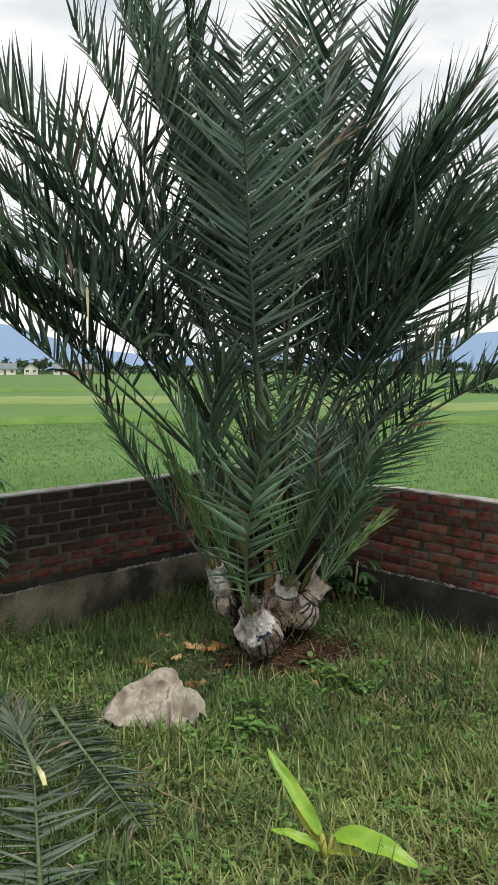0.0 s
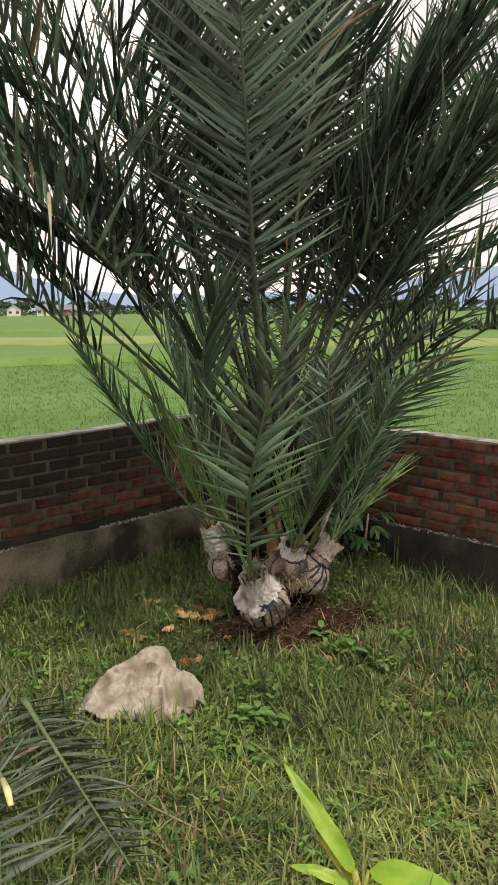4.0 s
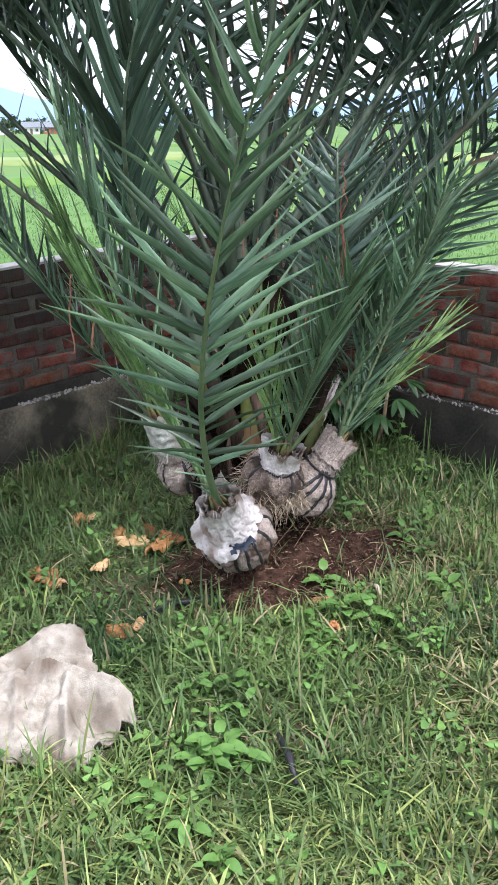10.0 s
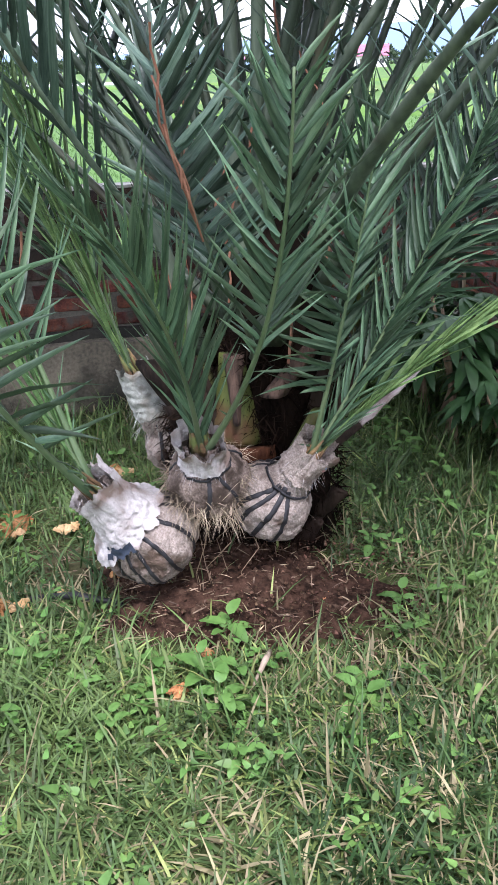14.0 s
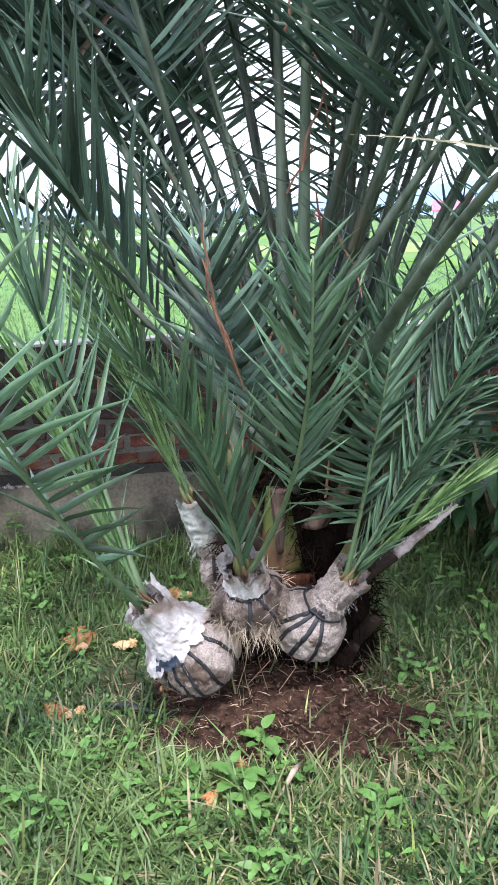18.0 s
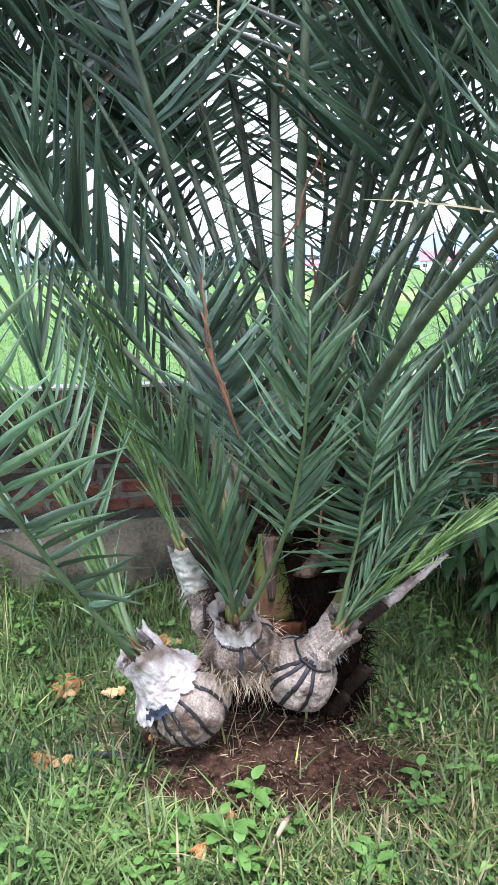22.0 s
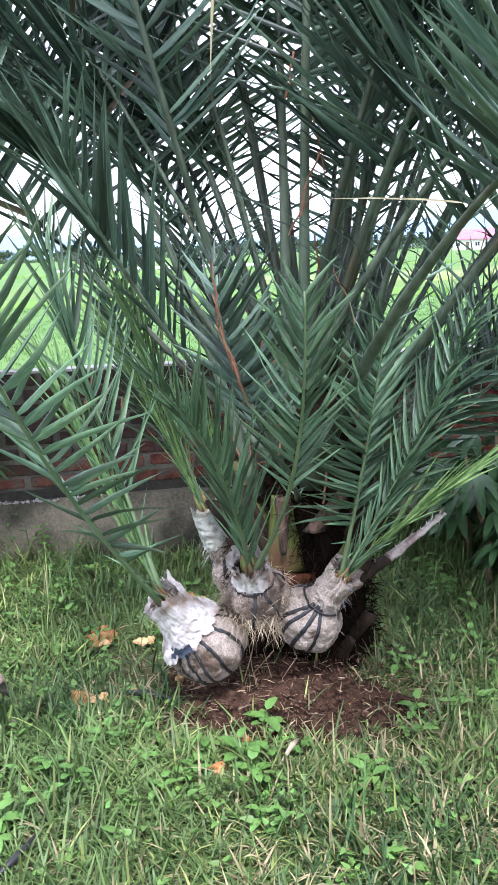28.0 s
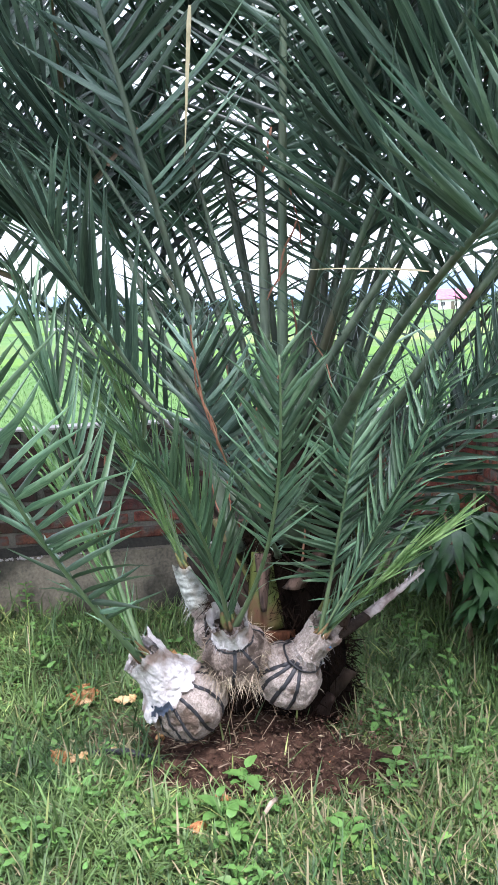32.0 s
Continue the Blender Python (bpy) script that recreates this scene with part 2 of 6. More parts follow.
M_BANANA_OLD = material("yellowed_banana_leaf", (0.28, 0.34, 0.05), (0.46, 0.42, 0.1), 14, 0.5, 0.1, 50, translucent=0.2, stain=(0.16, 0.09, 0.04), stain_scale=13, stain_at=0.6)
M_SOIL = material("coir_soil", (0.014, 0.008, 0.0055), (0.075, 0.041, 0.027), 34, 0.95, 1.0, 130, spec=0.1, stain=(0.115, 0.073, 0.048), stain_scale=40, stain_at=0.64)
M_YARD = material("yard_soil", (0.04, 0.056, 0.018), (0.085, 0.1, 0.038), 3.0, 0.95, 0.9, 70, spec=0.1, stain=(0.1, 0.085, 0.048), stain_scale=2.2, stain_at=0.62)
M_HUSK = material("coconut_husk", (0.28, 0.11, 0.035), (0.55, 0.29, 0.12), 24, 0.85, 0.7, 160, 0.25, "piece", stretch=(1, 1, 3))
M_TWIG = material("dry_twig", (0.15, 0.1, 0.06), (0.32, 0.24, 0.15), 20, 0.8, 0.4, 90)
M_CONCRETE = material("mossy_concrete", (0.075, 0.067, 0.05), (0.28, 0.24, 0.175), 4.5, 0.92, 0.5, 90, stain=(0.035, 0.035, 0.026), stain_scale=3.2, stain_at=0.55)
M_CONCRETE_DARK = material("dark_concrete", (0.02, 0.019, 0.016), (0.06, 0.055, 0.043), 5.0, 0.92, 0.5, 90, stain=(0.09, 0.08, 0.06), stain_scale=4, stain_at=0.64)
M_MORTAR = material("grey_mortar", (0.05, 0.048, 0.038), (0.16, 0.148, 0.12), 7, 0.95, 0.7, 120, stain=(0.04, 0.042, 0.03), stain_scale=2.6, stain_at=0.58)
M_CAP = material("pale_mortar_cap", (0.3, 0.28, 0.26), (0.52, 0.5, 0.47), 9, 0.95, 0.7, 120, stain=(0.14, 0.13, 0.11), stain_scale=5, stain_at=0.6)
M_PADDY = material("rice_field", (0.083, 0.168, 0.046), (0.105, 0.2, 0.057), 0.35, 0.8, 0.3, 9.0, spec=0.1, stain=(0.123, 0.19, 0.053), stain_scale=0.06, stain_at=0.58, stretch=(0.35, 1, 1))
M_RICE = material("rice_blade", (0.115, 0.21, 0.069), (0.128, 0.228, 0.078), 0.4, 0.8, 0.0, 6, 0.05, "island", translucent=0.25, spec=0.05)


def brick_material():
    """Fired brick, each its own tone; a black growth covers part of the upper courses."""
    m = material("red_brick", (0.095, 0.029, 0.02), (0.265, 0.083, 0.05), 18, 0.95, 0.9, 150, 0.5, "piece", stain=(0.13, 0.115, 0.095), stain_scale=13, stain_at=0.58)
    n, l = m.node_tree.nodes, m.node_tree.links
    bsdf = n["Principled BSDF"]
    src = bsdf.inputs["Base Color"].links[0].from_socket
    geo, sep = n.new("ShaderNodeNewGeometry"), n.new("ShaderNodeSeparateXYZ")
    l.new(geo.outputs["Position"], sep.inputs[0])
    ns = n.new("ShaderNodeTexNoise")
    ns.inputs["Scale"].default_value, ns.inputs["Detail"].default_value = 2.3, 4.0
    l.new(geo.outputs["Position"], ns.inputs["Vector"])
    h = n.new("ShaderNodeMath")
    h.operation = "MULTIPLY_ADD"
    h.inputs[1].default_value = 0.35
    l.new(ns.outputs["Fac"], h.inputs[0])
    l.new(sep.outputs["Z"], h.inputs[2])
    left = n.new("ShaderNodeMath")
    left.operation = "MULTIPLY_ADD"
    left.inputs[1].default_value = -0.24
    l.new(sep.outputs["X"], left.inputs[0])
    l.new(h.outputs[0], left.inputs[2])
    rg = n.new("ShaderNodeMapRange")
    rg.inputs["From Min"].default_value, rg.inputs["From Max"].default_value = 0.74, 0.96
    rg.inputs["To Max"].default_value = 0.86
    l.new(left.outputs[0], rg.inputs["Value"])
    mx = n.new("ShaderNodeMix")
    mx.data_type = "RGBA"
    l.new(rg.outputs[0], mx.inputs["Factor"])
    l.new(src, mx.inputs["A"])
    mx.inputs["B"].default_value = (0.022, 0.02, 0.017, 1)
    l.new(mx.outputs["Result"], bsdf.inputs["Base Color"])
    return m


M_BRICK = brick_material()

# ---- helpers of this scene ----
rng = np.random.default_rng(7)


def place(mesh_data, name, mats, parent=None, label=""):
    ob = new(name, mesh_data)
    for m in mats if isinstance(mats, (list, tuple)) else [mats]:
        if m.name not in [k.name for k in mesh_data.materials if k]:
            mesh_data.materials.append(m)
    if parent is not None:
        ob.parent = parent
        if parent.type == "EMPTY":
            ob.matrix_parent_inverse = parent.matrix_basis.inverted()
    if label:
        ob["label"] = label
    return ob


def part(name, bm, mats, parent=None, label="", smooth=True):
    """Links a bmesh, in world coordinates, as one mesh object under a thing or a part."""
    me = bpy.data.meshes.new(name)
    if smooth:
        for f in bm.faces:
            f.smooth = True
    bm.to_mesh(me)
    bm.free()
    return place(me, name, mats, parent, label)


def mesh_arrays(name, verts, faces, mat_ids=None, smooth=False):
    """A mesh from numpy arrays: verts (n, 3) and faces (m, 3 or 4)."""
    me = bpy.data.meshes.new(name)
    verts, faces = np.asarray(verts, np.float32), np.asarray(faces, np.int32)
    k = faces.shape[1]
    me.vertices.add(len(verts))
    me.vertices.foreach_set("co", verts.ravel())
    me.loops.add(faces.size)
    me.loops.foreach_set("vertex_index", faces.ravel())
    me.polygons.add(len(faces))
    me.polygons.foreach_set("loop_start", np.arange(0, faces.size, k, dtype=np.int32))
    me.polygons.foreach_set("loop_total", np.full(len(faces), k, np.int32))
    if mat_ids is not None:
        me.polygons.foreach_set("material_index", np.asarray(mat_ids, np.int32))
    if smooth:
        me.polygons.foreach_set("use_smooth", np.ones(len(faces), bool))
    me.update(calc_edges=True)
    me.validate()
    return me


def thing(name, at, label, category, group="", kind=""):
    ob = new(name)
    ob.empty_display_size = 0.1
    ob.matrix_basis = Matrix.Translation(at)
    return tagged(ob, label, category, group, kind)


def unit(v):
    return v / np.maximum(np.linalg.norm(v, axis=-1, keepdims=True), 1e-9)


# blade stations: how far along, and how wide
BLADE_T = np.array([0.0, 0.1, 0.36, 0.72, 1.0])
BLADE_W = np.array([0.6, 1.0, 0.88, 0.46, 0.02])
GRASS_T = np.array([0.0, 0.35, 0.7, 1.0])
GRASS_W = np.array([0.6, 1.0, 0.7, 0.05])


def folded_blades(o, a, n, length, width, droop, fold=0.35):
    """Lance-shaped leaflets, each folded along its midrib. Arrays: origin, axis, normal, length, width, droop."""
    o, a, n = np.asarray(o), unit(np.asarray(a)), np.asarray(n)
    s = unit(np.cross(a, n))
    n = np.cross(s, a)
    k, st = len(o), len(BLADE_T)
    t, w = BLADE_T[None, :, None], BLADE_W[None, :, None]
    mid = o[:, None] + a[:, None] * (length[:, None, None] * t)
    mid = mid + np.array([0, 0, -1.0]) * (droop * length)[:, None, None] * t ** 2
    half = s[:, None] * (width[:, None, None] * 0.5 * w)
    up = n[:, None] * (width[:, None, None] * 0.5 * w * fold)
    v = np.stack([mid - half + up, mid, mid + half + up], axis=2).reshape(k, st * 3, 3)
    q = []
    for i in range(st - 1):
        for j in range(2):
            q.append([i * 3 + j, i * 3 + j + 1, i * 3 + j + 4, i * 3 + j + 3])
    f = (np.array(q)[None] + (np.arange(k) * st * 3)[:, None, None]).reshape(-1, 4)
    return v.reshape(-1, 3), f


def flat_blades(o, a, s, length, width, droop):
    """Thin grass blades that bow over. Arrays: origin, axis, side, length, width, droop."""
    k, st = len(o), len(GRASS_T)
    t, w = GRASS_T[None, :, None], GRASS_W[None, :, None]
    mid = o[:, None] + a[:, None] * (length[:, None, None] * t)
    mid = mid + np.array([0, 0, -1.0]) * (droop * length)[:, None, None] * t ** 2
    half = s[:, None] * (width[:, None, None] * 0.5 * w)
    v = np.stack([mid - half, mid + half], axis=2).reshape(k, st * 2, 3)
    q = np.array([[i * 2, i * 2 + 1, i * 2 + 3, i * 2 + 2] for i in range(st - 1)])
    f = (q[None] + (np.arange(k) * st * 2)[:, None, None]).reshape(-1, 4)
    return v.reshape(-1, 3), f


def tube(bm, pts, radii, sides=7, flat=1.0, cap=True):
    """A tube along points; flat squeezes it across its second axis."""
    pts = [Vector(p) for p in pts]
    rings = []
    up = Vector((0, 0, 1))
    for i, p in enumerate(pts):
        t = (pts[min(i + 1, len(pts) - 1)] - pts[max(i - 1, 0)]).normalized()
        s = t.cross(up)
        s = s.normalized() if s.length > 1e-3 else Vector((1, 0, 0))
        u = s.cross(t)
        r = float(radii[i] if hasattr(radii, "__len__") else radii)
        rings.append([bm.verts.new(p + r * (math.cos(2 * math.pi * k / sides) * s + flat * math.sin(2 * math.pi * k / sides) * u)) for k in range(sides)])
    for a, b in zip(rings, rings[1:]):
        for k in range(sides):
            bm.faces.new((a[k], a[(k + 1) % sides], b[(k + 1) % sides], b[k]))
    if cap:
        bm.faces.new(rings[0][::-1])
        bm.faces.new(rings[-1])
    return bm


# ---- ground: yard inside the walls, lower field outside ----
CORNER = np.array([0.0, 6.15])
DIR_L = np.array([-0.669, -0.743])
DIR_R = np.array([0.656, -0.755])
IN_L = np.array([0.743, -0.669])
IN_R = np.array([-0.755, -0.656])
FIELD_Z = -0.5
WALL_LEN = 6.2


def inside(x, y):
    """Distance into the yard from the nearer wall line (negative: outside)."""
    dl = (x - CORNER[0]) * IN_L[0] + (y - CORNER[1]) * IN_L[1]
    dr = (x - CORNER[0]) * IN_R[0] + (y - CORNER[1]) * IN_R[1]
    return np.minimum(dl, dr)


def lumps(x, y):
    return 0.014 * np.sin(3.1 * x + 1.3 * y) + 0.011 * np.sin(5.3 * y - 2.2 * x + 1) + 0.006 * np.sin(11 * x + 7 * y)


def ground_z(x, y):
    d = np.hypot((x - 0.22), (y - 4.45))
    yard = lumps(x, y) + 0.05 * np.exp(-(d / 0.55) ** 2)
    return np.where(inside(x, y) > -0.1, yard, FIELD_Z)


def build_ground():
    near = np.arange(-4.8, 4.8001, 0.08)
    far = 4.8 + 0.12 * (1.32 ** np.arange(1, 37) - 1)
    xs = np.concatenate([-far[::-1], near, far])
    ys = np.concatenate([2.0 - far[::-1], 2.0 + near, 2.0 + far])
    X, Y = np.meshgrid(xs, ys)
    Z = ground_z(X, Y)
    v = np.stack([X.ravel(), Y.ravel(), Z.ravel()], 1)
    nx, ny = len(xs), len(ys)
    i = (np.arange(ny - 1)[:, None] * nx + np.arange(nx - 1)[None]).ravel()
    f = np.stack([i, i + 1, i + nx + 1, i + nx], 1)
    c = v[f].mean(1)
    ids = (inside(c[:, 0], c[:, 1]) <= -0.02).astype(int)
    me = mesh_arrays("ground", v, f, ids, True)
    me.materials.append(M_YARD)
    me.materials.append(M_PADDY)
    return tagged(new("ground", me), "grassy yard soil and bright green rice field beyond the wall", "ground", kind="structure")


ground = build_ground()


# ---- the two brick walls that meet behind the palm ----
def slab(bm, m, x0, x1, y0, y1, z0, z1, step=0.12, rough=0.004):
    """A box in the wall's own axes with an uneven face, by m placed in the world."""
    nx = max(1, int((x1 - x0) / step))
    rows = []
    for i in range(nx + 1):
        x = x0 + (x1 - x0) * i / nx
        e = [rough * noise.noise(Vector((x * 6, k * 3.1, z1 * 9))) for k in range(4)]
        ring = [(x, y0, z0), (x, y0 + e[0], z1 + e[2]), (x, y1 + e[1], z1 + e[3]), (x, y1 + e[1], z0)]
        rows.append([bm.verts.new(m @ Vector(p)) for p in ring])
    for a, b in zip(rows, rows[1:]):
        for k in range(4):
            bm.faces.new((a[k], b[k], b[(k + 1) % 4], a[(k + 1) % 4]))
    bm.faces.new(rows[0])
    bm.faces.new(rows[-1][::-1])
    return bm


def brick_mesh(k):
    r = random.Random(k)
    bm = bmesh.new()
    bmesh.ops.create_cube(bm, size=1.0)
    for v in bm.verts:
        v.co = Vector((v.co.x * 0.194, v.co.y * 0.098, v.co.z * 0.0465)) + Vector([r.uniform(-0.0035, 0.0035) for _ in range(3)])
    bmesh.ops.bevel(bm, geom=bm.edges[:], offset=0.0045, segments=1, affect="EDGES")
    bmesh.ops.recalc_face_normals(bm, faces=bm.faces[:])
    me = bpy.data.meshes.new("brick")
    bm.to_mesh(me)
    bm.free()
    me.materials.append(M_BRICK)
    return me


BRICKS = [brick_mesh(k) for k in range(6)]
COURSES = 9


def build_wall(name, origin, d, nrm, ledge, top, base_mat, label, past=(0.0, 0.0)):
    m = Matrix(((d[0], nrm[0], 0, origin[0]), (d[1], nrm[1], 0, origin[1]), (0, 0, 1, 0), (0, 0, 0, 1)))
    bm = bmesh.new()
    slab(bm, m, -past[0], WALL_LEN + past[1], -0.155, -0.06, ledge - 0.02, top - 0.004)
    wall = tagged(part(name, bm, M_MORTAR, None, "", False), label, "wall", kind="structure")
    bm = bmesh.new()
    slab(bm, m, -past[0], WALL_LEN + past[1], -0.21, 0.0, -0.75, ledge, 0.05, 0.014)
    foot = part("footing", bm, base_mat, wall, "stained concrete footing with a rough ledge", False)
    bm = bmesh.new()
    slab(bm, m, -past[0], WALL_LEN + past[1], -0.157, -0.05, top - 0.004, top + 0.005, 0.07, 0.006)
    part("coping", bm, M_CAP, wall, "thin pale mortar coping", False)
    return wall, m


wall_left, WM_L = build_wall("wall_west", CORNER, DIR_L, IN_L, 0.26, 0.80, M_CONCRETE, "weathered red brick garden wall with moss-blackened top courses", (0.16, 0.0))
# the deep shade along the east footing is put into its darker concrete
wall_right, WM_R = build_wall("wall_east", CORNER + DIR_R * WALL_LEN, -DIR_R, IN_R, 0.265, 0.775, M_CONCRETE_DARK, "red brick garden wall on a concrete footing coloured dark for shade")


def dark_band(wall, m, ledge, past):
    """A dark mortar course between the ledge and the first bricks."""
    bm = bmesh.new()
    slab(bm, m, -past, WALL_LEN, -0.15, -0.046, ledge - 0.01, ledge + 0.042, 0.05, 0.008)
    part("mortar_band", bm, M_CONCRETE_DARK, wall, "dark mortar course above the ledge", False)


dark_band(wall_left, WM_L, 0.26, 0.14)


def lay_bricks(wall, m, ledge, top, seed, start=-0.02, end=WALL_LEN, courses=COURSES):
    r = random.Random(seed)
    pitch = (top - ledge) / courses
    for c in range(courses):
        x = start + (0.105 if c % 2 else 0.0) + r.uniform(-0.02, 0.02)
        while x + 0.2 < end:
            ob = new("brick", BRICKS[r.randrange(6)])
            ob.parent = wall
            flip = 180 if r.random() < 0.5 else 0
            ob.matrix_basis = m @ pose(x + 0.1, -0.1 + r.uniform(-0.004, 0.005), ledge + pitch * (c + 0.5) + r.uniform(-0.003, 0.003), r.uniform(-1, 1), r.uniform(-1.2, 1.2), flip)
            x += 0.2 + r.uniform(0.014, 0.03)


# ---- palm fronds ----
def frond_line(base, az, elev, bend, length, swerve=0.0, n=26):
    """Points, tangents, sides and normals along an arching rachis. az from +x, degrees; elev falls by bend to the tip."""
    s = np.linspace(0, 1, n)
    e = np.radians(elev - bend * s ** 1.4)
    a = np.radians(az + swerve * s)
    t = np.stack([np.cos(e) * np.cos(a), np.cos(e) * np.sin(a), np.sin(e)], 1)
    p = np.asarray(base, float) + np.concatenate([[np.zeros(3)], np.cumsum((t[1:] + t[:-1]) / 2, 0) * length / (n - 1)])
    side = np.stack([-np.sin(a), np.cos(a), np.zeros(n)], 1)
    return s, p, t, side


def frond(parent, base, az, elev, bend, length, pet=0.2, pairs=44, leaf=0.4, width=0.024, alpha=(55, 26), vee=28, roll=0, r0=0.016,
          mats=None, stem=None, single=False, dry=0.03, droop=0.12, seed=0, name="frond", spines=7, flop=0.0, label="", swerve=0.0, ruffle=8, ranks=13, flare=1.0, crowd=1.0):
    r = np.random.default_rng(seed + 100)
    mats, stem = mats or M_LEAF, stem or M_RACHIS
    s, p, t, side = frond_line(base, az, elev, bend, length, swerve)
    rc, rs = math.cos(math.radians(roll)), math.sin(math.radians(roll))
    up = np.cross(t, side)
    side, up = rc * side + rs * up, rc * up - rs * side
    bm = bmesh.new()
    rad = [r0 * (1 - k) ** 1.1 + 0.0022 + r0 * flare * math.exp(-k / 0.07) for k in s]
    tube(bm, [Vector(q) for q in p], rad, 7, 0.75)
    spine = part(name, bm, stem, parent, label)
    at = np.concatenate([np.linspace(0.05, pet, spines, endpoint=False), pet + (0.99 - pet) * np.linspace(0, 1, pairs) ** crowd])
    O, A, N, Ln, W, D = [], [], [], [], [], []
    for sgn in (-1, 1):
        u = np.clip(at + r.normal(0, 0.006, len(at)), 0.03, 0.995)
        ip = lambda arr: np.stack([np.interp(u, s, arr[:, k]) for k in range(3)], 1)
        o, tt, sd, uu = ip(p), unit(ip(t)), ip(side), ip(up)
        x = np.clip((u - pet) / (1 - pet), 0, 1)
        al = np.radians(alpha[0] + (alpha[1] - alpha[0]) * x + r.normal(0, 4.5, len(u)))
        be = np.radians(vee + ranks * np.where(np.arange(len(u)) % 3 == 0, 1.3, -0.6) + r.normal(0, ruffle, len(u)))
        ax = np.cos(al)[:, None] * tt + np.sin(al)[:, None] * (np.cos(be)[:, None] * sgn * sd + np.sin(be)[:, None] * uu)
        ln = leaf * (0.5 + 0.55 * np.sin(np.pi * np.clip(x * 0.86 + 0.16, 0, 1)) ** 0.9) * r.uniform(0.78, 1.12, len(u))
        wd = width * np.clip(0.75 + 0.4 * np.sin(np.pi * x), 0.6, 1.2) * r.uniform(0.85, 1.15, len(u))
        sp = u < pet
        ln = np.where(sp, leaf * (0.12 + 0.3 * u / pet), ln)
        wd = np.where(sp, width * 0.35, wd)
        nn = uu + 0.62 * r.normal(0, 1, (len(u), 3)) - 0.45 * tt
        O.append(o + sd * sgn * 0.004), A.append(ax), N.append(nn), Ln.append(ln), W.append(wd)
        D.append(np.clip(droop + r.normal(0, 0.06, len(u)) + flop * (r.random(len(u)) < 0.08), -0.02, 0.9))
    O, A, N, Ln, W, D = [np.concatenate(q) for q in (O, A, N, Ln, W, D)]
    keep = r.random(len(O)) > 0.04
    O, A, N, Ln, W, D = [q[keep] for q in (O, A, N, Ln, W, D)]
    A = unit(A)
    if single:
        # each leaflet is a piece of its own on one of a few shared blades
        sd = unit(np.cross(A, N))
        nn = np.cross(sd, A)
        for k in range(len(O)):
            m = Matrix(((sd[k][0], A[k][0], nn[k][0], O[k][0]), (sd[k][1], A[k][1], nn[k][1], O[k][1]), (sd[k][2], A[k][2], nn[k][2], O[k][2]), (0, 0, 0, 1)))
            ob = new("leaflet", LEAFLETS["dry"][0] if r.random() < dry else LEAFLETS[mats.name][int(r.integers(3))])
            ob.parent = spine
            ob.matrix_basis = m @ Matrix.Diagonal((W[k] / 0.024, Ln[k], W[k] / 0.024, 1))
    else:
        v, f = folded_blades(O, A, N, Ln, W, D, 0.7)
        ids = np.repeat((r.random(len(O)) < dry).astype(int), 8)
        place(mesh_arrays("foliage", v, f, ids, True), "foliage", [mats, M_LEAF_DRY], spine)["kind"] = "stuff"
    return spine


def leaflet_mesh(k, mat):
    dr = (0.0, 0.03, 0.07, 0.15)[k]
    v, f = folded_blades(np.zeros((1, 3)), np.array([[0, 1.0, 0]]), np.array([[0, 0, 1.0]]), np.ones(1), np.full(1, 0.024), np.full(1, dr), 0.75)
    v[:, 0] += 0.05 * (k - 1) * v[:, 1] ** 2 * 0.4
    me = mesh_arrays("leaflet", v, f, None, True)
    me.materials.append(mat)
    return me


LEAFLETS = {m.name: [leaflet_mesh(k, m) for k in range(3)] for m in (M_LEAF_YOUNG, M_LEAF_MAIN, M_LEAF_BRIGHT, M_LEAF_CUT)}
LEAFLETS["dry"] = [leaflet_mesh(3, M_LEAF_DRY)]

# ---- date palm ----
PALM = (0.15, 4.6)
palm = thing("date_palm", (*PALM, 0.0), "large date palm with dark blue-green arching fronds, short trunk", "palm tree")


def trunk():
    bm = bmesh.new()
    rows, sides = 22, 28
    rings = []
    for i in range(rows + 1):
        z = -0.05 + 0.92 * i / rows
        rad = 0.135 - 0.015 * (z / 0.9) + 0.025 * math.exp(-(z / 0.12) ** 2) - (0.1 * ((z - 0.75) / 0.12) if z > 0.75 else 0)
        ring = []
        for k in range(sides):
            a = 2 * math.pi * k / sides
            q = rad * (1 + 0.16 * noise.noise(Vector((math.cos(a) * 3, math.sin(a) * 3, z * 7))) + 0.1 * noise.noise(Vector((math.cos(a) * 9, math.sin(a) * 9, z * 14))))
            ring.append(bm.verts.new((PALM[0] + q * math.cos(a), PALM[1] + q * math.sin(a), z)))
        rings.append(ring)
    for a, b in zip(rings, rings[1:]):
        for k in range(sides):
            bm.faces.new((a[k], a[(k + 1) % sides], b[(k + 1) % sides], b[k]))
    bm.faces.new(rings[-1])
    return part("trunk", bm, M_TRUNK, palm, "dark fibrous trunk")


trunk()


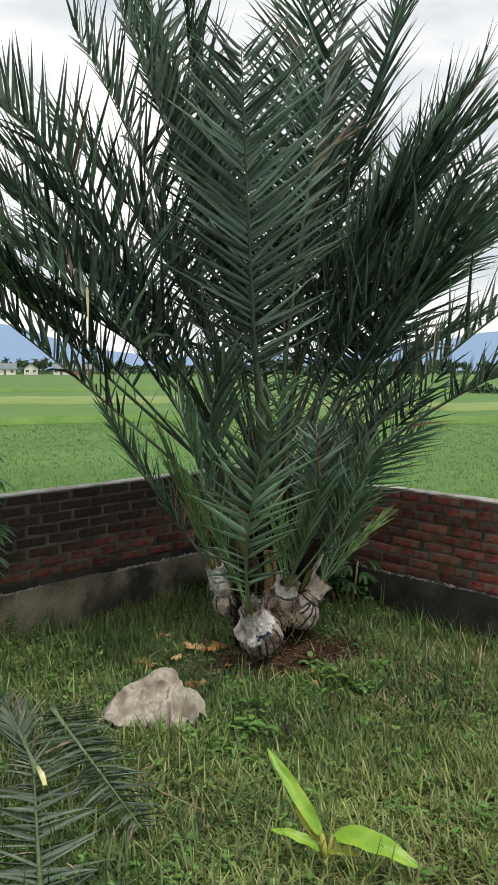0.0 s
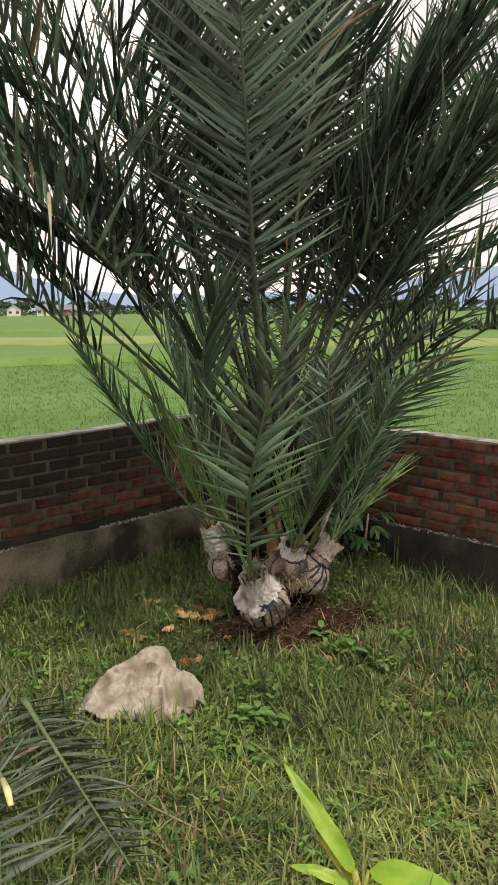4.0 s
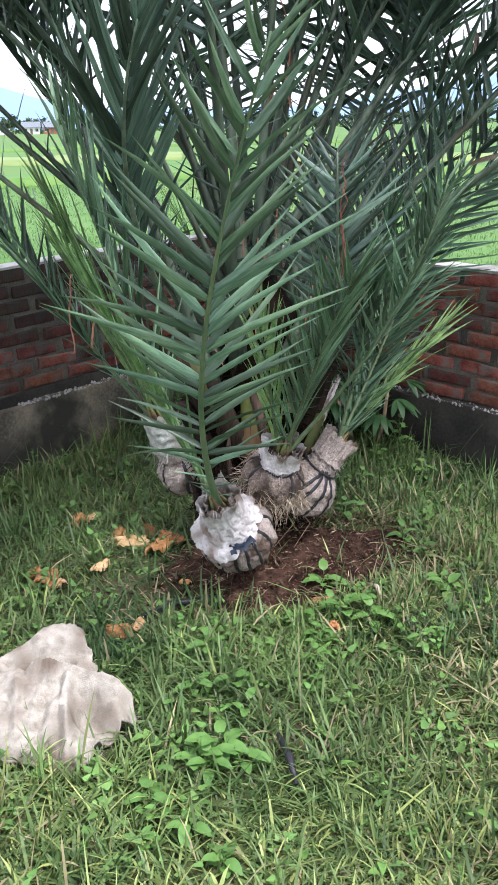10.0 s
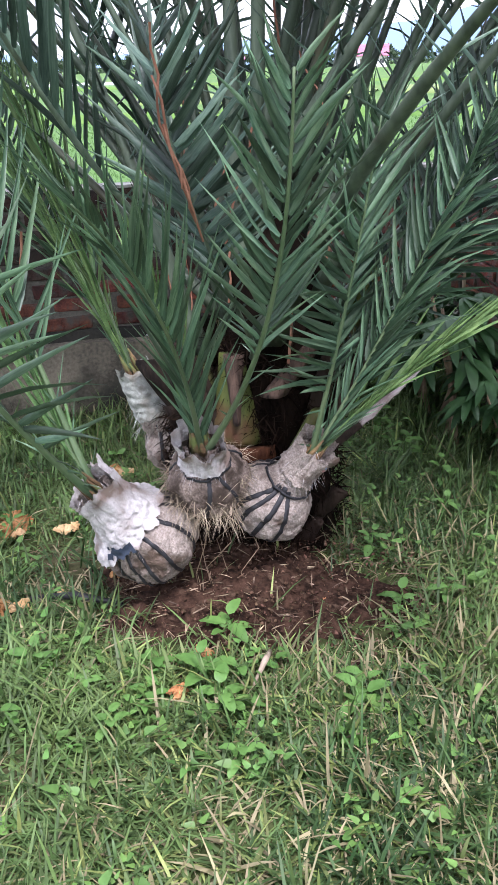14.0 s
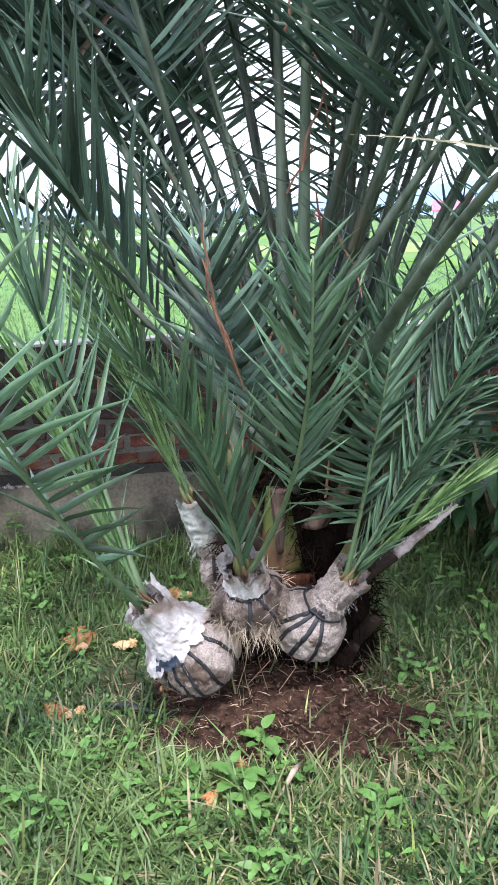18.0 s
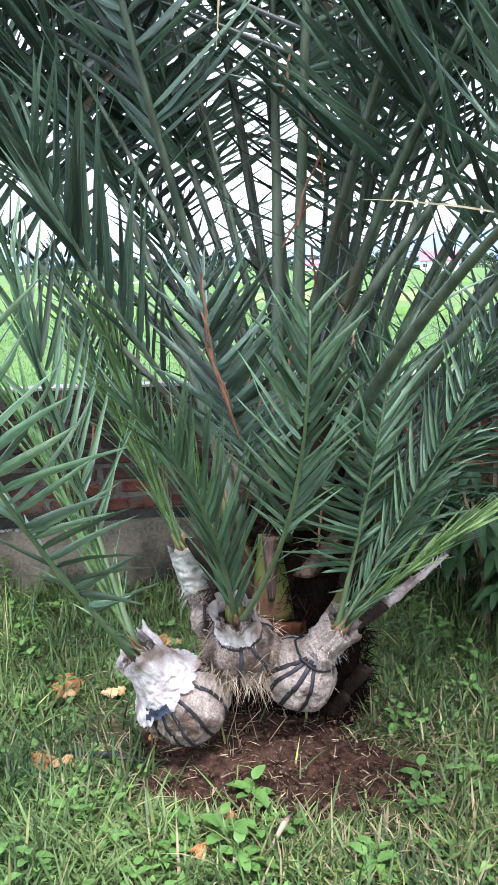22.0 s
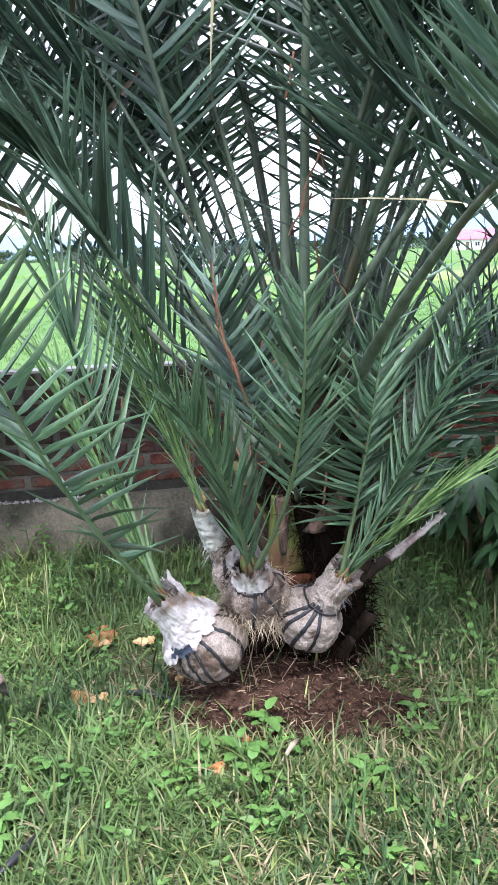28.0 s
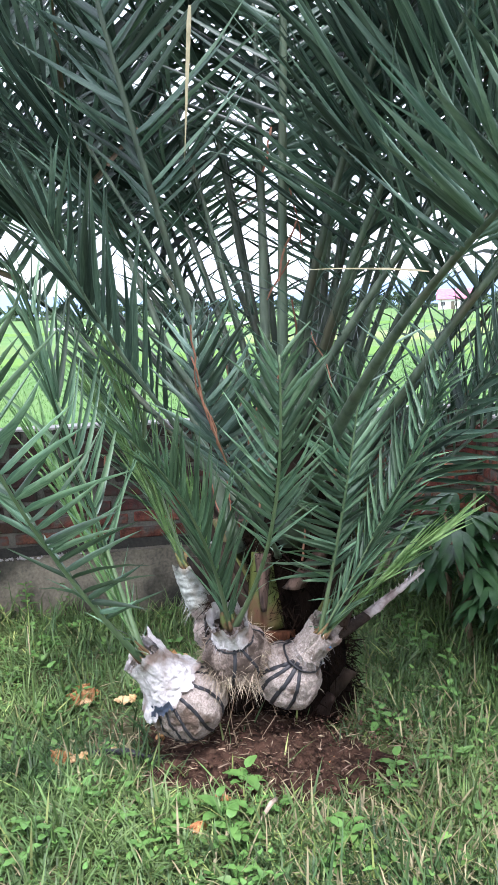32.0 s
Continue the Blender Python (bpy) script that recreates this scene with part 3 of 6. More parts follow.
def boot(az, z, length, width, lean, label="", mat=None, name="petiole_base"):
    """A broad cut leaf base that hugs the trunk and tapers upwards."""
    a = math.radians(az)
    out, tan = Vector((math.cos(a), math.sin(a), 0)), Vector((-math.sin(a), math.cos(a), 0))
    bm = bmesh.new()
    rows, cols = 8, 7
    front, back = [], []
    for i in range(rows + 1):
        t = i / rows
        w = width * (1 - 0.62 * t ** 1.2) * (1 + 0.05 * noise.noise(Vector((az, t * 4, 0))))
        c = Vector((PALM[0], PALM[1], z)) + out * (0.125 + lean * t * length) + Vector((0, 0, t * length))
        f, b = [], []
        for k in range(cols + 1):
            u = 2 * k / cols - 1
            q = c + tan * (w * u) - out * (0.35 * w * u * u) + Vector((0, 0, 0.012 * noise.noise(Vector((u * 3, t * 5, az)))))
            th = 0.02 * (1 - u * u) + 0.004
            f.append(bm.verts.new(q + out * th))
            b.append(bm.verts.new(q - out * th))
        front.append(f), back.append(b)
    for i in range(rows):
        for k in range(cols):
            bm.faces.new((front[i][k], front[i][k + 1], front[i + 1][k + 1], front[i + 1][k]))
            bm.faces.new((back[i][k], back[i + 1][k], back[i + 1][k + 1], back[i][k + 1]))
        bm.faces.new((front[i][0], front[i + 1][0], back[i + 1][0], back[i][0]))
        bm.faces.new((front[i][cols], back[i][cols], back[i + 1][cols], front[i + 1][cols]))
    for k in range(cols):
        bm.faces.new((front[rows][k], front[rows][k + 1], back[rows][k + 1], back[rows][k]))
        bm.faces.new((front[0][k], back[0][k], back[0][k + 1], front[0][k + 1]))
    bmesh.ops.recalc_face_normals(bm, faces=bm.faces[:])
    return part(name, bm, mat or M_BOOT, palm, label)


def base_plate(p0, p1, face, w0, w1, mat, label="", parent=None, name="petiole_base", thick=0.014):
    """A cut leaf base from p0 up to p1: a shallow trough, broad side towards azimuth face, with a torn upper end."""
    a = math.radians(face)
    out, tan = Vector((math.cos(a), math.sin(a), 0)), Vector((-math.sin(a), math.cos(a), 0))
    p0, p1 = Vector(p0), Vector(p1)
    bm = bmesh.new()
    rows, cols = 12, 10
    front, back = [], []
    for i in range(rows + 1):
        t = i / rows
        f, b = [], []
        for k in range(cols + 1):
            u = 2 * k / cols - 1
            torn = 0.02 * t ** 6 * noise.noise(Vector((u * 5, face, 2)))
            w = (w0 + (w1 - w0) * t) * (1 + 0.06 * noise.noise(Vector((t * 5, face, 1))))
            q = p0.lerp(p1, t) + tan * (w * u) - out * (0.3 * w * u * u) + Vector((0, 0, torn)) + out * 0.003 * noise.noise(Vector((u * 6, t * 2, face)))
            th = thick * (1 - u * u) + 0.003
            f.append(bm.verts.new(q + out * th))
            b.append(bm.verts.new(q - out * th))
        front.append(f), back.append(b)
    for i in range(rows):
        for k in range(cols):
            bm.faces.new((front[i][k], front[i][k + 1], front[i + 1][k + 1], front[i + 1][k]))
            bm.faces.new((back[i][k], back[i + 1][k], back[i + 1][k + 1], back[i][k + 1]))
        bm.faces.new((front[i][0], front[i + 1][0], back[i + 1][0], back[i][0]))
        bm.faces.new((front[i][cols], back[i][cols], back[i + 1][cols], front[i + 1][cols]))
    for k in range(cols):
        bm.faces.new((front[rows][k], front[rows][k + 1], back[rows][k + 1], back[rows][k]))
        bm.faces.new((front[0][k], back[0][k], back[0][k + 1], front[0][k + 1]))
    bmesh.ops.recalc_face_normals(bm, faces=bm.faces[:])
    return part(name, bm, mat, parent or palm, label)


green_base = base_plate((0.137, 4.432, 0.345), (0.112, 4.468, 0.56), -62, 0.058, 0.034, M_BOOT_GREEN, "green leaf base with a dried brown middle")
base_plate((0.148, 4.42, 0.405), (0.121, 4.456, 0.562), -62, 0.008, 0.025, M_BOOT_DRY, "dried brown middle", green_base, "dried_middle", 0.009)
base_plate((0.226, 4.462, 0.475), (0.298, 4.53, 0.595), -50, 0.033, 0.022, M_BOOT_DRY, "grey-brown dried leaf base")
base_plate((0.28, 4.46, 0.34), (0.325, 4.49, 0.45), -48, 0.022, 0.014, M_BOOT_GREEN, "green leaf base beside the grey sack")
base_plate((0.195, 4.41, 0.22), (0.175, 4.43, 0.345), -58, 0.06, 0.06, M_COIR, "reddish-brown fibrous leaf sheath", None, "leaf_sheath", 0.01)
for k, (az, z, ln, w, lean) in enumerate([(-150, 0.3, 0.34, 0.07, 0.35), (165, 0.42, 0.3, 0.07, 0.3), (35, 0.4, 0.34, 0.07, 0.3), (75, 0.32, 0.3, 0.07, 0.3),
                                         (120, 0.4, 0.3, 0.07, 0.3)]):
    boot(az, z, ln, w, lean)
# dead, darkened leaf bases low on the trunk
for x, y, z, dx, dy, dz in ((-0.02, 4.47, 0.04, -0.06, -0.01, 0.32), (-0.05, 4.44, 0.06, -0.03, 0.02, 0.26), (-0.01, 4.42, 0.04, -0.08, 0.02, 0.24), (0.03, 4.42, 0.1, -0.02, 0.04, 0.4), (0.02, 4.46, 0.2, -0.1, 0.02, 0.2)):
    bm = bmesh.new()
    tube(bm, [(x, y, z), (x + dx * 0.4, y + dy * 0.5, z + dz * 0.5), (x + dx, y + dy, z + dz)], [0.032, 0.026, 0.008], 9, 0.5)
    part("dead_leaf_base", bm, M_DEAD, palm)
for k in range(8):
    boot(165 + 11 * k + random.uniform(-5, 5), 0.06 + 0.3 * random.random(), random.uniform(0.22, 0.4), random.uniform(0.035, 0.055), random.uniform(0.25, 0.6), "", M_DEAD, "dead_leaf_base")
for az, z, ln, lean in ((-135, 0.08, 0.34, 0.4), (-30, 0.06, 0.1, 0.7), (-12, 0.12, 0.1, 0.8), (-20, 0.34, 0.26, 0.3), (5, 0.3, 0.28, 0.35)):
    boot(az, z, ln, 0.028, lean, "", M_DEAD, "dead_leaf_base")


r_dead = random.Random(44)
for k in range(22):
    a = r_dead.uniform(0, 6.28)
    q = 0.055 * math.sqrt(r_dead.random())
    x, y, z = 0.03 + q * math.cos(a), 4.45 + 0.7 * q * math.sin(a), r_dead.uniform(0.02, 0.16)
    d = Vector((r_dead.uniform(-0.25, 0.1), r_dead.uniform(-0.2, 0.2), 1)).normalized() * r_dead.uniform(0.2, 0.34)
    bm = bmesh.new()
    tube(bm, [(x, y, z), (x + d.x * 0.4, y + d.y * 0.6, z + d.z * 0.5), (x + d.x, y + d.y, z + d.z)], [0.022, 0.019, 0.005], 8, 0.45)
    part("dead_leaf_base", bm, M_DEAD, palm)


def trunk_fibres():
    """Matted dark fibre all round the trunk between the leaf bases, coloured near black for the shaded gaps."""
    r = np.random.default_rng(77)
    n = 5200
    a, z = r.uniform(0, 6.283, n), r.uniform(0.02, 0.62, n)
    rad = 0.135 + 0.025 * np.exp(-(z / 0.12) ** 2) - 0.02 * z + r.uniform(-0.015, 0.03, n)
    o = np.stack([PALM[0] + rad * np.cos(a), PALM[1] + rad * np.sin(a), z], 1)
    out = np.stack([np.cos(a), np.sin(a), np.zeros(n)], 1)
    ax = unit(0.35 * out + r.normal(0, 0.55, (n, 3)) + np.array([0, 0, 0.25]))
    v, f = flat_blades(o, ax, unit(np.cross(ax, r.normal(0, 1, (n, 3)))), r.uniform(0.025, 0.075, n), r.uniform(0.0015, 0.004, n), r.uniform(0.1, 0.8, n))
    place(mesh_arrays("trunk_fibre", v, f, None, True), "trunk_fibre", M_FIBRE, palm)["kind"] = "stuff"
    n = 2600
    a, q = r.uniform(0, 6.283, n), 0.095 * np.sqrt(r.random(n))
    o = np.stack([0.03 + 0.7 * q * np.cos(a), 4.45 + 0.6 * q * np.sin(a), r.uniform(0.02, 0.42, n)], 1)
    o[:, 0] -= 0.1 * o[:, 2]
    ax = unit(r.normal(0, 0.6, (n, 3)) + np.array([-0.1, 0, 0.1]))
    v, f = flat_blades(o, ax, unit(np.cross(ax, r.normal(0, 1, (n, 3)))), r.uniform(0.025, 0.08, n), r.uniform(0.0015, 0.0045, n), r.uniform(0.1, 0.8, n))
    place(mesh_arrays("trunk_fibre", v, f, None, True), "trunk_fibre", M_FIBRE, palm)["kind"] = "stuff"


trunk_fibres()


def frayed_stub():
    """The old cut petiole that juts out, dark below, pale and frayed towards its end."""
    a, b = Vector((0.21, 4.47, 0.255)), Vector((0.425, 4.87, 0.455))
    mid = a.lerp(b, 0.55) + Vector((0, 0, -0.02))
    bm = bmesh.new()
    tube(bm, [a, a.lerp(mid, 0.5) + Vector((0, 0, -0.008)), mid], [0.036, 0.032, 0.024], 9, 0.5)
    part("cut_stub", bm, M_DEAD, palm, "dark fibrous petiole stub")
    bm = bmesh.new()
    n = 12
    pts = [mid.lerp(b, i / n) + Vector((0, 0, 0.006 * noise.noise(Vector((i * 0.8, 3, 0))))) for i in range(n + 1)]
    tube(bm, pts, [0.0225 - 0.014 * (i / n) + 0.004 * noise.noise(Vector((i * 1.7, 0, 0))) for i in range(n + 1)], 10, 0.55)
    for k in range(60):
        t = random.uniform(-0.5, 0.95)
        q = mid.lerp(b, t) + Vector((0, 0, 0.006))
        d = Vector((random.uniform(-0.2, 0.5), random.uniform(-0.2, 0.6), random.uniform(0.2, 1) * (1 if k % 3 else -0.7))).normalized()
        tube(bm, [q, q + d * random.uniform(0.012, 0.03)], [0.003, 0.001], 4)
    part("cut_stub", bm, M_STUB, palm, "pale frayed cut petiole end")


frayed_stub()

# main fronds: base, azimuth, elevation, bend, length, swerve, bare part of the rachis
MAIN = [
    ((0.080, 4.540, 0.588), -96, 67, -15, 2.41, -8, 0.4),
    ((0.202, 4.492, 0.615), -35, 48, 29, 1.65, 8, 0.68),
    ((0.206, 4.486, 0.612), 8, 66, 42, 1.60, -5, 0.46),
    ((0.086, 4.547, 0.753), -7, 74, 25, 2.49, 2, 0.3),
    ((-0.003, 4.496, 0.542), 201, 74, 38, 2.55, -21, 0.36),
    ((0.119, 4.534, 0.656), 191, 76, 33, 2.35, -4, 0.36),
    ((0.102, 4.522, 0.698), 122, 87, 40, 2.69, 17, 0.34),
    ((0.140, 4.591, 0.685), 181, 77, -8, 2.90, 2, 0.4),
    ((0.121, 4.568, 0.685), -41, 85, 12, 2.71, 0, 0.36),
    ((0.142, 4.599, 0.666), 187, 42, -1, 2.30, 0, 0.5),
    ((0.102, 4.545, 0.831), -5, 55, 15, 2.10, 46, 0.34),
    ((0.093, 4.607, 0.738), 9, 81, 49, 2.53, -10, 0.3),
    ((0.105, 4.601, 0.746), 39, 75, 8, 2.99, -8, 0.36),
    ((0.108, 4.604, 0.740), 17, 73, 33, 2.47, -6, 0.36),
    ((0.108, 4.605, 0.739), -9, 71, 39, 2.06, 1, 0.36),
    ((0.187, 4.603, 0.774), 162, 63, 51, 2.24, 5, 0.36),
    ((0.171, 4.603, 0.737), 181, 58, 44, 1.97, -3, 0.4),
]
for k, (b, az, el, bd, ln, sw, bare) in enumerate(MAIN):
    frond(palm, b, az, el, bd, ln, pet=bare, seed=k, pairs=44 if ln < 1.7 else 62, leaf=0.38 if ln < 1.7 else 0.56, width=0.0175 if ln < 1.7 else 0.0215, alpha=(68, 42), r0=0.023 if k == 1 else 0.016, crowd=0.85, flare=1.25, ruffle=6, ranks=8, droop=0.05, vee=22, swerve=sw, single=True, mats=M_LEAF_MAIN, spines=7, dry=0.012)

# the crown behind and above: azimuth, elevation, bend, length
FILL = [
    (-6, 54, 34, 2.5), (205, 66, 26, 2.5), (20, 74, 20, 2.4), (72, 69, 32, 2.97), (39, 71, 31, 2.50), (166, 61, 24, 2.40), (118, 60, 30, 2.5), (101, 61, 28, 2.44), (108, 72, 30, 2.67), (83, 67, 33, 2.58),
    (62, 60, 37, 2.58), (51, 53, 26, 2.96), (71, 84, 14, 2.96), (42, 58, 38, 2.6),
    (196, 60, 24, 2.40),
    (172, 79, 12, 2.7), (150, 80, 14, 3.0), (210, 58, 40, 2.3), (205, 78, 14, 2.55), (195, 44, 9, 2.40), (185, 74, 14, 2.6), (190, 52, 18, 2.5),
    (49, 83, 8, 2.34), (103, 75, 25, 2.82),
    (29, 67, 25, 2.47), (46, 50, 22, 2.9), (15, 67, 37, 2.51),
]
for k, (az, el, bd, ln) in enumerate(FILL):
    a = math.radians(az)
    h = 0.6 + 0.28 * (el - 40) / 48 + 0.03 * math.sin(k * 2.3)
    q = 0.13 - 0.07 * (el - 40) / 48
    frond(palm, (PALM[0] + q * math.cos(a), PALM[1] + q * math.sin(a), h), az, el, bd, ln, pet=0.44 if el > 72 else 0.4 if 130 < az < 240 else 0.34 if el > 66 else 0.28, seed=40 + k, pairs=54, leaf=0.52, width=0.022, crowd=0.8,
          alpha=(72, 43), roll=random.uniform(-14, 14), r0=0.0085 + 0.006 * random.random(), dry=0.02, flop=0.3, ruffle=8, ranks=10, droop=0.07)

# short lower fronds close to the trunk, one with a dried strip
SHORT = dict(pairs=38, single=True, mats=M_LEAF_MAIN, alpha=(62, 28))
frond(palm, (0.174, 4.461, 0.563), -55, 28, -60, 0.89, seed=90, leaf=0.22, r0=0.005, dry=0.0, width=0.0145, pet=0.5, swerve=-51, label="short frond with a dried brown strip along its midrib", **dict(SHORT, alpha=(66, 44), pairs=32))
frond(palm, (0.02, 4.62, 0.5), 176, 66, 14, 1.3, seed=91, leaf=0.28, r0=0.011, width=0.0165, **dict(SHORT, pairs=30))
frond(palm, (-0.034, 4.665, 0.563), 228, 53, 6, 1.23, seed=96, leaf=0.42, r0=0.013, width=0.0195, pet=0.4, swerve=70, **dict(SHORT, alpha=(34, 20), vee=36, pairs=24))
frond(palm, (0.23, 4.66, 0.58), 42, 50, 36, 1.35, seed=98, leaf=0.34, r0=0.012, width=0.0165, **dict(SHORT, pairs=30))
frond(palm, (0.25, 4.6, 0.42), 8, 56, 8, 1.4, seed=93, roll=60, leaf=0.32, r0=0.011, dry=0.03, width=0.0145, **dict(SHORT, pairs=34))
frond(palm, (0.26, 4.64, 0.45), 34, 56, 12, 1.55, seed=94, leaf=0.32, r0=0.011, dry=0.03, width=0.0145, **dict(SHORT, pairs=34))
frond(palm, (0.24, 4.66, 0.5), 62, 42, 16, 1.3, seed=99, leaf=0.34, r0=0.012, width=0.015, **dict(SHORT, pairs=32))
frond(palm, (0.24, 4.62, 0.46), 18, 50, 20, 1.1, seed=89, roll=60, leaf=0.32, r0=0.01, width=0.015, **dict(SHORT, mats=M_LEAF_YOUNG, pairs=30))


# ---- wrapped offshoots ----
def axis_frame(a, b):
    z = (Vector(b) - Vector(a)).normalized()
    x = z.cross(Vector((0.3, 1, 0.2))).normalized()
    return x, z.cross(x), z


def wrap_surface(ball, neck, rad, seed, mouth=0.42, bands=()):
    """Returns a function (u angle, v along) for the lumpy bag tied at its neck; the bands cut into it."""
    ball, neck = Vector(ball), Vector(neck)
    x, y, z = axis_frame(ball, neck)
    reach = (neck - ball).length

    def at(u, v, off=0.0, dip=True):
        # v 0..0.6: the ball; to 0.84: drawn in; to 1: the gathered mouth
        ph = math.pi * (0.02 + 0.78 * min(v, 0.6) / 0.6)
        r, h = rad * math.sin(ph) * 1.04, -rad * math.cos(ph)
        if v > 0.6:
            w = min(1.0, (v - 0.6) / 0.24)
            r = r * (1 - w) + rad * mouth * w
            h = h + (0.72 * reach - h) * w
        if v > 0.84:
            w = (v - 0.84) / 0.16
            r += -rad * 0.08 * w + 0.005 * w * math.sin(7 * u + seed)
            h += (0.28 * reach + 0.012) * w
        q = Vector((math.cos(u) * 2.2, math.sin(u) * 2.2, v * 5 + seed * 3.7))
        crease = abs(noise.noise(q * 1.9))
        lines = abs(noise.noise(Vector((math.cos(u) * 2.6, math.sin(u) * 2.6, v * 13 + seed))))
        fold = 0.09 * noise.noise(q) - 0.08 * crease + 0.04 * noise.noise(q * 5.1) + 0.016 * noise.noise(q * 9) - 0.02 * max(0.0, 1 - abs(noise.noise(q * 4.3)) / 0.12) - 0.055 * max(0.0, 1 - lines / 0.16) + 0.06
        if dip:
            for u0, tw, lo, hi in bands:
                k = (v - lo) / (hi - lo)
                if -0.15 < k < 1.15:
                    d = (u - band_angle(u0, tw, k) + math.pi) % (2 * math.pi) - math.pi
                    fold -= 0.06 * math.exp(-(d * max(0.3, math.sin(ph)) / 0.15) ** 2)
        r = r * (1 + fold) + off
        return ball + x * (r * math.cos(u)) + y * (r * math.sin(u)) + z * h
    return at


def band_angle(u0, tw, k):
    return u0 + tw * max(0.0, k) ** 1.2 + 0.05 * math.sin(k * 7 + u0)


def skin(bm, at, v0, v1, rows, cols, off=0.0, thick=0.0, ragged=0.0, seed=0):
    r = random.Random(seed)
    rings = []
    for i in range(rows + 1):
        v = v0 + (v1 - v0) * i / rows
        ring = []
        for k in range(cols):
            u = 2 * math.pi * k / cols
            vv = v + (r.uniform(-ragged, ragged) if i in (0, rows) else 0)
            ring.append(bm.verts.new(at(u, vv, off)))
        rings.append(ring)
    for a, b in zip(rings, rings[1:]):
        for k in range(cols):
            bm.faces.new((a[k], a[(k + 1) % cols], b[(k + 1) % cols], b[k]))
    return rings


def ribbon(bm, pts, nrm, w, th=0.0025):
    """A flat strip along points, standing th off the surface."""
    prev = None
    for i, p in enumerate(pts):
        t = (pts[min(i + 1, len(pts) - 1)] - pts[max(i - 1, 0)]).normalized()
        s = t.cross(nrm[i]).normalized()
        ww = w * (0.85 + 0.3 * noise.noise(Vector((i * 0.9, w * 500, 0))))
        ring = [bm.verts.new(p + s * ww / 2 * e + nrm[i] * h) for e, h in ((-1, 0), (-0.7, th), (0.7, th), (1, 0))]
        if prev:
            for k in range(3):
                bm.faces.new((prev[k], prev[k + 1], ring[k + 1], ring[k]))
        prev = ring
    return bm


def fibres(at, v0, v1, count, length, width, seed, down=0.5, tangle=0.6):
    r = np.random.default_rng(seed)
    o, a = [], []
    for k in range(count):
        u, v = r.uniform(0, 6.28), r.uniform(v0, v1)
        p, q = at(u, v, 0.001), at(u, v, 0.05)
        o.append(p), a.append((q - p).normalized() + Vector(r.normal(0, tangle, 3)) - Vector((0, 0, down)))
    o, a = np.array(o), unit(np.array(a))
    s = unit(np.cross(a, r.normal(0, 1, a.shape)))
    ln = length * r.uniform(0.3, 1.2, count)
    return flat_blades(o, a, s, ln, np.full(count, width), r.uniform(0.1, 0.6, count))


def neck_netting(ob, neck, z, x, y, length, radius, seed):
    """A band of pale netting wound tightly round the neck, frayed below."""
    nk = Vector(neck)
    bm = bmesh.new()
    rings = []
    rows, cols = 34, 64
    for i in range(rows + 1):
        t = i / rows
        ring = []
        for k in range(cols):
            u = 2 * math.pi * k / cols
            q = Vector((math.cos(u) * 3, math.sin(u) * 3, t * 9 + seed))
            rr = radius * (1.12 - 0.3 * t) * (1 + 0.018 * math.sin(34 * t + 3 * u + 2 * noise.noise(q)) + 0.07 * noise.noise(q * 0.6) - 0.06 * abs(noise.noise(q * 1.6)))
            hem = 0.02 * noise.noise(Vector((math.cos(u) * 3, math.sin(u) * 3, 4.0 + 7 * round(t)))) if i in (0, rows) else 0
            ring.append(bm.verts.new(nk - z * (length * (1 - t) - 0.012 + hem) + x * (rr * math.cos(u)) + y * (rr * math.sin(u))))
        rings.append(ring)
    for a, b in zip(rings, rings[1:]):
        for k in range(cols):
            bm.faces.new((a[k], a[(k + 1) % cols], b[(k + 1) % cols], b[k]))
    net = part("neck_netting", bm, M_NET, ob, "pale woven netting wound round the neck")
    r = np.random.default_rng(seed)
    n = 110
    u = r.uniform(0, 6.28, n)
    o = np.array([nk - z * (length * r.uniform(0.6, 1.02)) + (x * math.cos(a) + y * math.sin(a)) * radius for a in u])
    a = unit(np.array([(x * math.cos(q) + y * math.sin(q)) * 0.6 for q in u]) + r.normal(0, 0.35, (n, 3)) - np.array([0, 0, 0.7]))
    v, f = flat_blades(o, a, unit(np.cross(a, r.normal(0, 1, a.shape))), r.uniform(0.015, 0.05, n), np.full(n, 0.0016), r.uniform(0.1, 0.5, n))
    place(mesh_arrays("frayed_threads", v, f), "frayed_threads", M_NET, net)["kind"] = "stuff"


